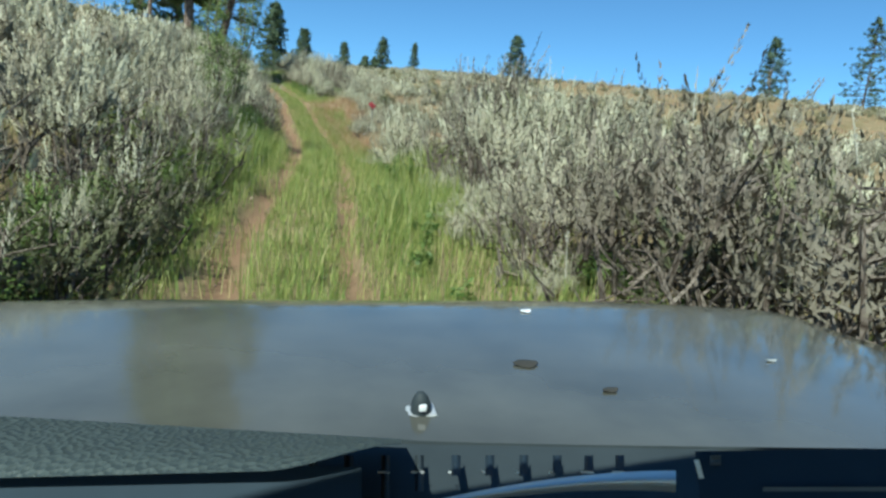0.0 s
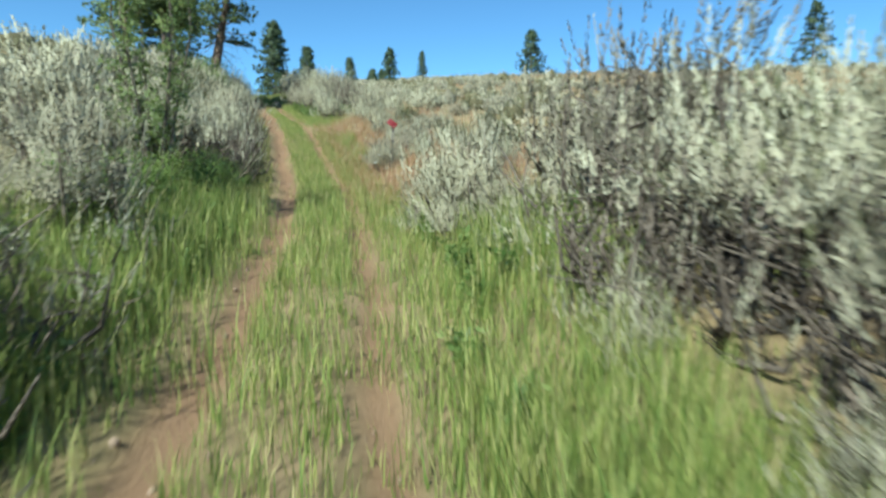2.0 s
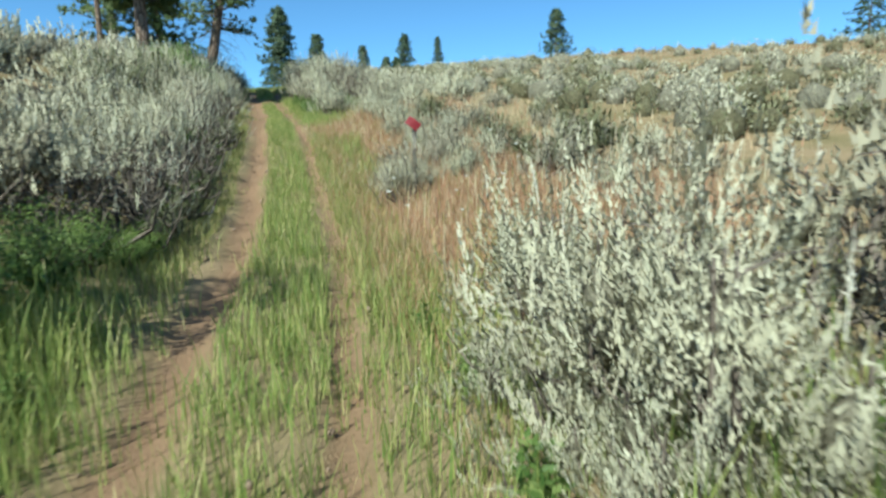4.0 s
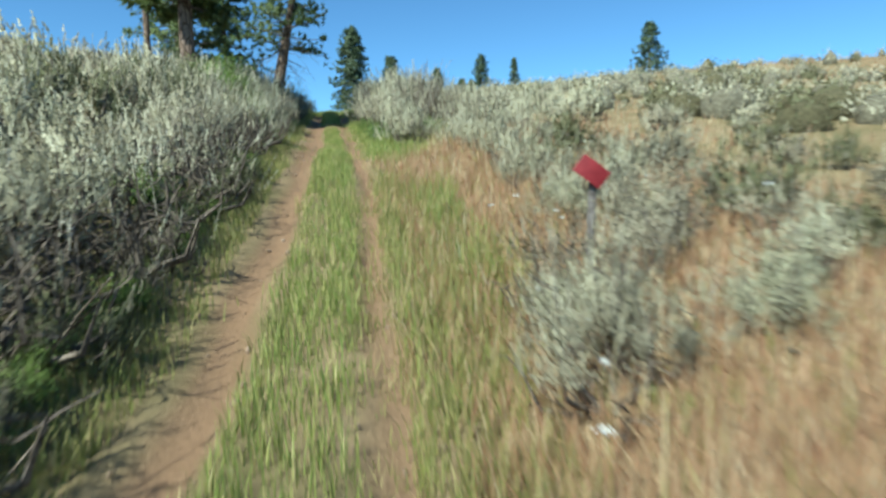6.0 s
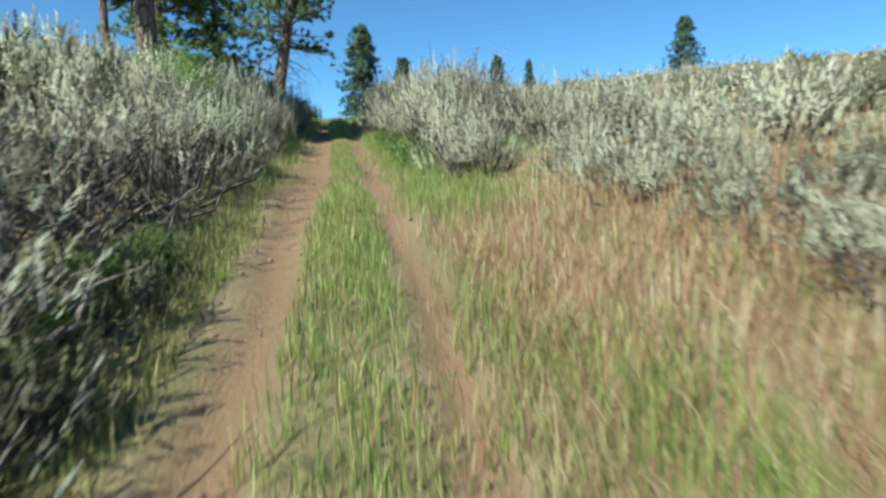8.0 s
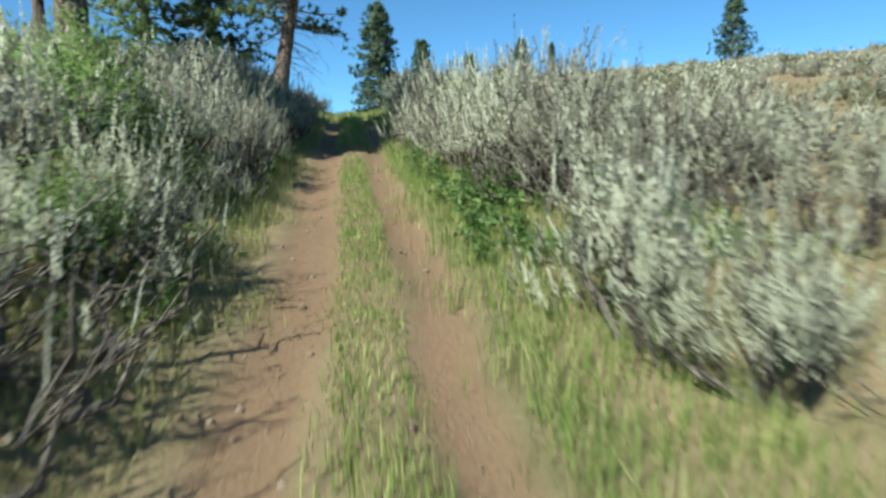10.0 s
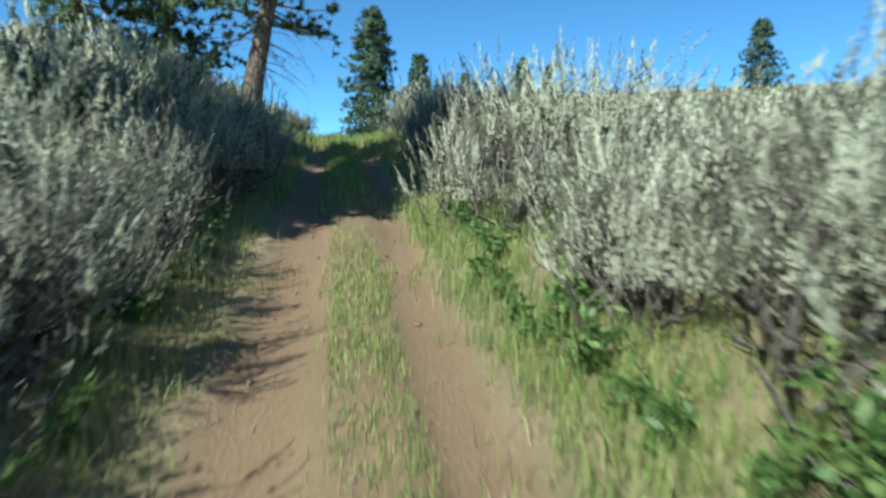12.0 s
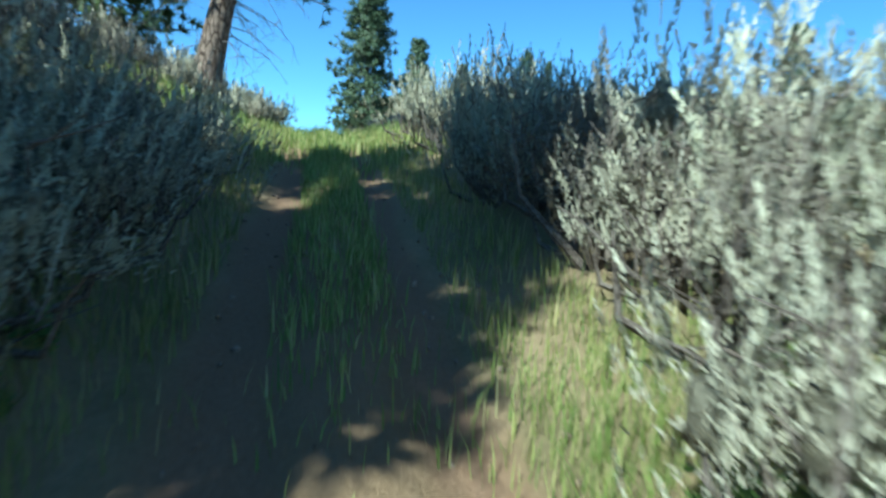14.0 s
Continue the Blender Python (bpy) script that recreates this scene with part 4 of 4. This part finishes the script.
    add("wiper_arm", sheet(lambda u, v: seen_from_seat(740 + 456 * u, 893 - 60 * math.sin(u * math.pi / 2) ** 0.9 + (10 + 28 * u) * v, 0.335 - 0.012 * math.sin(v * math.pi)), 24, 4), SILVER_TRIM, car, "silver curved wiper arm")
    panel = add("corner_panel", sheet(lambda u, v: seen_from_seat(1230 + 520 * u + 14 * v, 799 - 6 * u + 145 * v, 0.36 - 0.03 * v), 8, 4), NAVY, car)
    part("panel_edge", link_mesh("panel_edge", *sheet(lambda u, v: seen_from_seat(1228 + 9 * u + 16 * v, 814 + 60 * v, 0.35), 1, 2), SILVER_TRIM), panel)
    part("button", link_mesh("button", *sheet(lambda u, v: seen_from_seat(1257 + 19 * u, 806 + 13 * v, 0.352 + 0.002 * math.sin(u * math.pi) * math.sin(v * math.pi)), 4, 4, 0.002), GREY_TRIM), panel)
    part("inlay", link_mesh("inlay", *sheet(lambda u, v: seen_from_seat(1350 + 300 * u, 862 + 8 * v, 0.343), 2, 1), GREY_TRIM), panel)

    # cabin, unseen: roof and pillars added to shade the dashboard
    c = HOOD_MID

    def roof_fn(u, v):
        x = (u - 0.5) * 1.34
        return (c + x, 0.02 - 1.75 * v, 0.36 - 0.06 * (x / 0.67) ** 2 - 0.05 * (1 - v) ** 6)

    add("roof", sheet(roof_fn, 16, 16, 0.04), PAINT, car, "grey painted roof")
    for side in (-1, 1):
        for (x0, y0, z0), (x1, y1, z1) in (((0.82, 0.36, -0.34), (0.64, -0.02, 0.30)), ((0.84, -0.75, -0.5), (0.66, -0.80, 0.29)), ((0.82, -1.72, -0.5), (0.64, -1.66, 0.28))):
            pillar = Soup()
            pillar.tube([(c + side * x0, y0, z0), (c + side * (x0 + x1 + 0.03) / 2, (y0 + y1) / 2, (z0 + z1) / 2), (c + side * x1, y1, z1)], [0.05, 0.042, 0.045], 8)
            part("pillar", pillar.mesh("pillar", PAINT, True), car)
    # lower body and wheels
    for side in (-1, 1):
        x0, x1 = sorted((c + side * 0.86, c + side * 0.92))
        add("side_panel", box(x0, x1, -2.3, 1.38, -1.12, -0.56 - 0.05 * side, 0.02), PAINT)
    add("front_bumper", box(c - 0.84, c + 0.84, 1.36, 1.52, -1.12, -0.66, 0.04), BLACK)
    add("tailgate", box(c - 0.80, c + 0.80, -2.36, -2.28, -1.12, -0.52, 0.02), PAINT)
    add("floor_pan", box(c - 0.80, c + 0.80, -2.28, 1.36, -1.14, -1.08, 0.01), BLACK)
    for side in (-1, 1):
        for y in (0.75, -1.7):
            bm = bmesh.new()
            bmesh.ops.create_cone(bm, cap_ends=True, segments=28, radius1=0.37, radius2=0.37, depth=0.24, matrix=Matrix.Translation((c + side * 0.68, y, -1.17)) @ Matrix.Rotation(math.pi / 2, 4, "Y"))
            bmesh.ops.bevel(bm, geom=[e for e in bm.edges if len(e.link_faces) == 2 and any(len(g.verts) > 4 for g in e.link_faces)], offset=0.04, segments=2, affect="EDGES")
            v = [tuple(p.co) for p in bm.verts]
            f = [tuple(q.index for q in g.verts) for g in bm.faces]
            bm.free()
            wheel = add("wheel", (v, f), RUBBER)
            hub = bmesh.new()
            for rad, out in ((0.23, 0.803), (0.07, 0.815)):
                bmesh.ops.create_cone(hub, cap_ends=True, segments=24, radius1=rad, radius2=rad * 0.9, depth=0.03, matrix=Matrix.Translation((c + side * out, y, -1.17)) @ Matrix.Rotation(side * math.pi / 2, 4, "Y"))
            v = [tuple(p.co) for p in hub.verts]
            f = [tuple(q.index for q in g.verts) for g in hub.faces]
            hub.free()
            part("rim", link_mesh("rim", v, f, SILVER_TRIM), wheel)
    return car


vehicle()


def on_hood(px, py):
    reach = 0.3
    while seen_from_seat(px, py, reach)[2] > hood_height(*seen_from_seat(px, py, reach)[:2]):
        reach += 0.002
    return seen_from_seat(px, py, reach)


def hood_debris(name, label, px, py, length, width, mat, turn):
    """A curled leaf or petal lying on the hood."""
    x, y, z = on_hood(px, py)
    base = key(0, -0.949, -24.325, -3.371, -8.44, -17.91, -5.64)[1] @ pose(0, 0, 0, 74, 0, -12.1).inverted()

    def fn(u, v):
        w = math.sin(math.pi * min(max(u, 0.04), 0.96)) ** 0.7
        a, b = (u - 0.5) * length, (v - 0.5) * width * w
        p = Vector((x + a * math.cos(turn) - b * math.sin(turn), y + a * math.sin(turn) + b * math.cos(turn), 0))
        p.z = hood_height(p.x, p.y) + 0.002 + 0.0016 * (2 * u - 1) ** 2
        return tuple(base @ p)
    return tagged(new(name, link_mesh(name, *sheet(fn, 10, 4, 0.0012), mat, True)), label, "leaf")


PALE_SCRAP = plain("pale_scrap", (0.30, 0.31, 0.30), 0.8)
DEAD_LEAF = plain("dead_leaf", (0.035, 0.032, 0.026), 0.9)
hood_debris("dead_leaf", "dark dead leaf lying on the grey hood", 930, 646, 0.034, 0.03, DEAD_LEAF, 0.1)
hood_debris("dead_leaf", "small dark dead leaf on the grey hood", 1080, 693, 0.021, 0.014, DEAD_LEAF, 0.2)
hood_debris("petal", "small white petal caught on the hood's edge", 930, 552, 0.022, 0.02, LENS_WHITE, 0.3)
hood_debris("petal", "small pale petal on the hood", 1365, 640, 0.018, 0.009, PALE_SCRAP, 0.0)


# ------------------------------------------------------------------ the red marker
def red_marker():
    """A bent red metal plate on a leaning wooden post in the dry grass."""
    x, y = 2.15, -6.1
    z = float(land(x, y))
    red, nt, b = material("faded_red", 0.6, 0.0, 0.3)
    nt.links.new(ramp(nt, noise_tex(nt, 14.0), [(0.3, (0.14, 0.008, 0.012)), (0.7, (0.22, 0.02, 0.024))]), b.inputs["Base Color"])
    root = tagged(new("marker_post"), "faded red metal plate tilted on a short weathered post", "sign")
    root.location = (x, y, z - 0.05)
    post = Soup()
    post.tube([(0, 0, -0.1), (0.01, 0.02, 0.3), (0.03, 0.03, 0.78)], [0.035, 0.033, 0.03], 8)
    part("post", post.mesh("post", DEAD_WOOD), root)
    turn = Euler((radians(82), radians(38), radians(-12))).to_matrix()

    def plate(u, v):
        p = turn @ Vector(((u - 0.5) * 0.22, (v - 0.5) * 0.135, 0.012 * math.sin(u * 3.1)))
        return (p.x + 0.0, p.y - 0.02, p.z + 0.81)
    part("plate", link_mesh("plate", *sheet(plate, 8, 4, 0.004), red), root, "faded red tilted plate")
    return root


red_marker()


# ------------------------------------------------------------------ far hillside cover
def make_lump(seed):
    r = np.random.default_rng(seed)
    k = Soup()
    bm = bmesh.new()
    bmesh.ops.create_icosphere(bm, subdivisions=1, radius=1.0)
    v = np.array([p.co[:] for p in bm.verts])
    f = [tuple(q.index for q in g.verts) for g in bm.faces]
    bm.free()
    return v * (1 + r.normal(0, 0.13, (len(v), 1))), f


LUMPS = [make_lump(q) for q in (0, 2, 4, 6, 8)]


def far_brush(mat, core, label, seed, total):
    """Sagebrush scattered over the slope, too many and too far to count."""
    r = np.random.default_rng(seed)
    s, m = Soup(), Soup()
    n = 0
    while n < total:
        far = r.uniform() < 0.76
        x, y = (r.uniform(-50, 95), r.uniform(-25, 122)) if far else (r.uniform(-9, 17), r.uniform(-16, 34))
        d = x - float(track_x(y))
        if -5.4 < d < 6.2 and y < 31 or abs(d) < 2.0 or np.hypot(x, y) > 128 or (d < -9 and r.uniform() < 0.6) or (x > 8 and y < 60 and r.uniform() < 0.35):
            continue
        n += 1
        h = r.uniform(0.35, 1.15)
        near = abs(d) < 16 and y < 34
        k = 110 if near else (80 if y < 60 else 36)
        z = float(land(x, y))
        v = unit(r.normal(0, 1, (k, 3)))
        v[:, 2] = np.abs(v[:, 2])
        c = np.array([x, y, z]) + v * [0.6 * h, 0.6 * h, 0.72 * h] * r.uniform(0.55, 1, (k, 1))
        big = 0.10 if near else (0.125 if y < 60 else 0.2)
        s.leaves(c, v + r.normal(0, 0.45, (k, 3)) + [0, 0, 0.45], big * r.uniform(0.7, 1.2, k), big * 0.32, r, v + [0, 0, 0.3], np.clip(r.uniform(0.05, 0.9) + 0.25 * (v[:, 2] - 0.5), 0, 1))
        # one lump fills each bush, coloured as its shaded inside
        g = r.integers(len(LUMPS))
        m.add(LUMPS[g][0] * [0.34 * h * r.uniform(0.8, 1.2), 0.34 * h, 0.40 * h] + [x, y, z + 0.1 * h], LUMPS[g][1])
    tagged(new("hillside_brush", m.mesh("hillside_brush", core, True)), label + ", the matted inside", "shrub", kind="stuff")
    return tagged(new("hillside_brush", s.mesh("hillside_brush", mat)), label, "shrub", kind="stuff")


far_brush(SAGE_SILVER, SAGE_CORE, "pale sagebrush scattered over the far hillside", 91, 900)
far_brush(SAGE_GREY, SAGE_CORE, "grey sagebrush scattered over the far hillside", 92, 1000)
far_brush(SAGE_OLIVE, OLIVE_CORE, "olive-brown brush scattered over the far hillside", 93, 900)


def clods():
    """Small stones and clods of earth lying in and beside the wheel ruts."""
    r = np.random.default_rng(131)
    k = Soup()
    for _ in range(1000):
        y = r.uniform(-24, 22)
        d = r.choice([-1, 1]) * abs(r.normal(0.6, 0.3))
        x = float(track_x(y)) + d
        size = 0.008 + 0.022 * r.uniform() ** 3
        g = LUMPS[r.integers(len(LUMPS))]
        k.add(g[0] * size * r.uniform(0.6, 1.3, 3) + [x, y, float(land(x, y)) + size * 0.3], g[1])
    return tagged(new("clods", k.mesh("clods", CLOD, True)), "small brown stones and clods of earth in the ruts", "stones", kind="stuff")


CLOD, clod_nodes, clod_shader = material("clod", 0.95, 0.0, 0.1)
clod_nodes.links.new(ramp(clod_nodes, noise_tex(clod_nodes, 9.0), [(0.3, (0.13, 0.085, 0.055)), (0.7, (0.30, 0.22, 0.16))]), clod_shader.inputs["Base Color"])
clods()


# ------------------------------------------------------------------ grass
def grass(name, label, mat, count, area, heights, seed, width=0.007, lean=0.12, clump=0.6):
    """A sward of blades; area gives x and y for random numbers."""
    r = np.random.default_rng(seed)
    x, y = area(r, count)
    keep = np.sin(x * 5.1 + 2 * np.sin(y * 3.3)) * np.sin(y * 4.3 + 1.5 * np.sin(x * 2.9)) + r.uniform(-1, 1, count) > -clump
    x, y = x[keep], y[keep]
    z = land(x, y) - 0.01
    h = r.uniform(heights[0], heights[1], len(x)) * r.uniform(0.6, 1.0, len(x))
    s = Soup()
    s.blades(np.stack([x, y, z], 1), h, h * r.uniform(0.1, 1, len(x)) * lean * 4, width * r.uniform(0.6, 1.4, len(x)), r)
    return tagged(new(name, s.mesh(name, mat)), label, "grass", kind="stuff")


def strip(y0, y1, d0, d1):
    def area(r, n):
        y = r.uniform(y0, y1, n) + r.normal(0, 0.5, n)
        fray = (0.03 if d1 - d0 < 0.8 else 0.12) * (1 + np.sin(y * 1.9) + np.sin(y * 4.7 + 1))
        return track_x(y) + r.uniform(d0, d1, n) + r.normal(0, 1, n) * fray, y
    return area


def both_edges(r, n):
    y = r.uniform(14, 29, n)
    return track_x(y) + r.choice([-1, 1], n) * r.uniform(0.8, 1.6, n), y


grass("grass", "lush green grass between the wheel ruts", GRASS_GREEN, 12500, strip(-25, -9, -0.34, 0.36), (0.12, 0.36), 101, clump=0.4)
grass("grass", "green grass half covering the right wheel rut", GRASS_GREEN, 2600, strip(-25, -10, 0.3, 0.75), (0.06, 0.2), 113, clump=0.1)
grass("grass", "lush green grass growing over the right verge", GRASS_GREEN, 20000, strip(-25, -10.5, 0.66, 2.1), (0.15, 0.42), 102)
grass("grass", "green grass at the foot of the left bank", GRASS_GREEN, 13000, strip(-25, -10, -1.7, -0.72), (0.15, 0.42), 103)
grass("grass", "tall green grass and herbs on the left bank's foot", GRASS_GREEN, 12000, strip(-17.2, -11, -2.3, -1.0), (0.3, 0.72), 124, 0.008)
grass("grass", "tall green grass clump in the right verge", GRASS_GREEN, 2600, strip(-18.3, -17.0, 0.95, 1.8), (0.3, 0.6), 125, 0.008)
grass("grass", "tall green grass clump between the right shrubs", GRASS_GREEN, 3000, strip(-15.4, -14.2, 1.4, 2.6), (0.35, 0.7), 126, 0.009)
grass("grass", "green grass strip between the wheel ruts", GRASS_GREEN, 8500, strip(-10, 2, -0.28, 0.32), (0.1, 0.27), 104, clump=0.35)
grass("grass", "yellowish grass between the wheel ruts", GRASS_OLIVE, 4500, strip(-11, 2, -0.3, 0.36), (0.08, 0.26), 127)
grass("grass", "thin yellowish grass half covering the right wheel rut", GRASS_OLIVE, 2400, strip(-11, -1.5, 0.3, 0.72), (0.06, 0.18), 119, clump=0.2)
grass("grass", "yellowish grass right of the ruts", GRASS_OLIVE, 10000, strip(-11, -1, 0.6, 1.25), (0.1, 0.32), 105)
grass("dry_grass", "dry reddish cheatgrass in the roadside opening", GRASS_DRY, 46000, strip(-11.2, 0.5, 0.85, 4.4), (0.12, 0.34), 106, 0.006, 0.2, 1.1)
grass("grass", "green grass clump in the dry opening", GRASS_GREEN, 1500, strip(-3.6, -2.6, 1.1, 1.5), (0.2, 0.38), 120)
grass("grass", "green grass clump in the dry opening", GRASS_GREEN, 1300, strip(-5.6, -4.8, 1.2, 1.6), (0.15, 0.32), 121)
grass("dry_grass", "pale straw stalks standing in the dry grass", STRAW, 1200, strip(-11, 1, 1.2, 5.5), (0.35, 0.6), 107, 0.006, 0.05)
grass("grass", "olive grass at the foot of the left bank", GRASS_OLIVE, 12000, strip(-10, 1, -1.5, -0.78), (0.08, 0.24), 108)
grass("grass", "thin olive grass at the left edge of the track", GRASS_OLIVE, 15000, strip(1, 14, -2.0, -0.98), (0.08, 0.26), 118)
grass("grass", "short green grass strip between the wheel ruts", GRASS_GREEN, 9000, strip(2, 12, -0.2, 0.26), (0.05, 0.13), 109)
grass("grass", "green grass verge at the right rut", GRASS_GREEN, 16000, strip(0.5, 14, 0.75, 1.7), (0.1, 0.34), 110)
grass("grass", "green grass at the feet of the right shrubs", GRASS_GREEN, 6000, strip(3.5, 14, 1.5, 2.8), (0.1, 0.32), 122)
row(1, 10.6, 13.4, 1.5, 2.2, 0.2, 0.4, 0.25, WEED, 123, (0.9, 1.3))
grass("grass", "shaded green grass along the overgrown track", GRASS_GREEN, 9000, strip(14, 29, -0.35, 0.4), (0.1, 0.3), 114, 0.01)
grass("grass", "shaded green grass at the track's edges", GRASS_OLIVE, 9000, both_edges, (0.1, 0.35), 115, 0.01)
grass("grass", "low olive grass and litter under the right shrubs", GRASS_OLIVE, 10000, strip(-24, 14, 1.5, 3.4), (0.08, 0.28), 116, 0.011)
grass("grass", "low olive grass and litter under the left shrubs", GRASS_OLIVE, 8000, strip(-24, 14, -3.2, -1.6), (0.08, 0.28), 117, 0.011)
grass("grass", "sunlit yellow-green grass beyond the shaded track", GRASS_GREEN, 26000, strip(20.5, 42, -7, 2.2), (0.15, 0.42), 111, 0.02)
grass("dry_grass", "sparse dry grass over the hillside", GRASS_DRY, 22000, lambda r, n: (r.uniform(4, 32, n), r.uniform(-15, 50, n)), (0.1, 0.3), 112, 0.022)
for p in SILVER + GREY + MIDDLE + OLIVE + OVERHANG + BROWN + SILVER_FAR + GREY_FAR + GREEN + WEED + YARROW:
    discard(p)
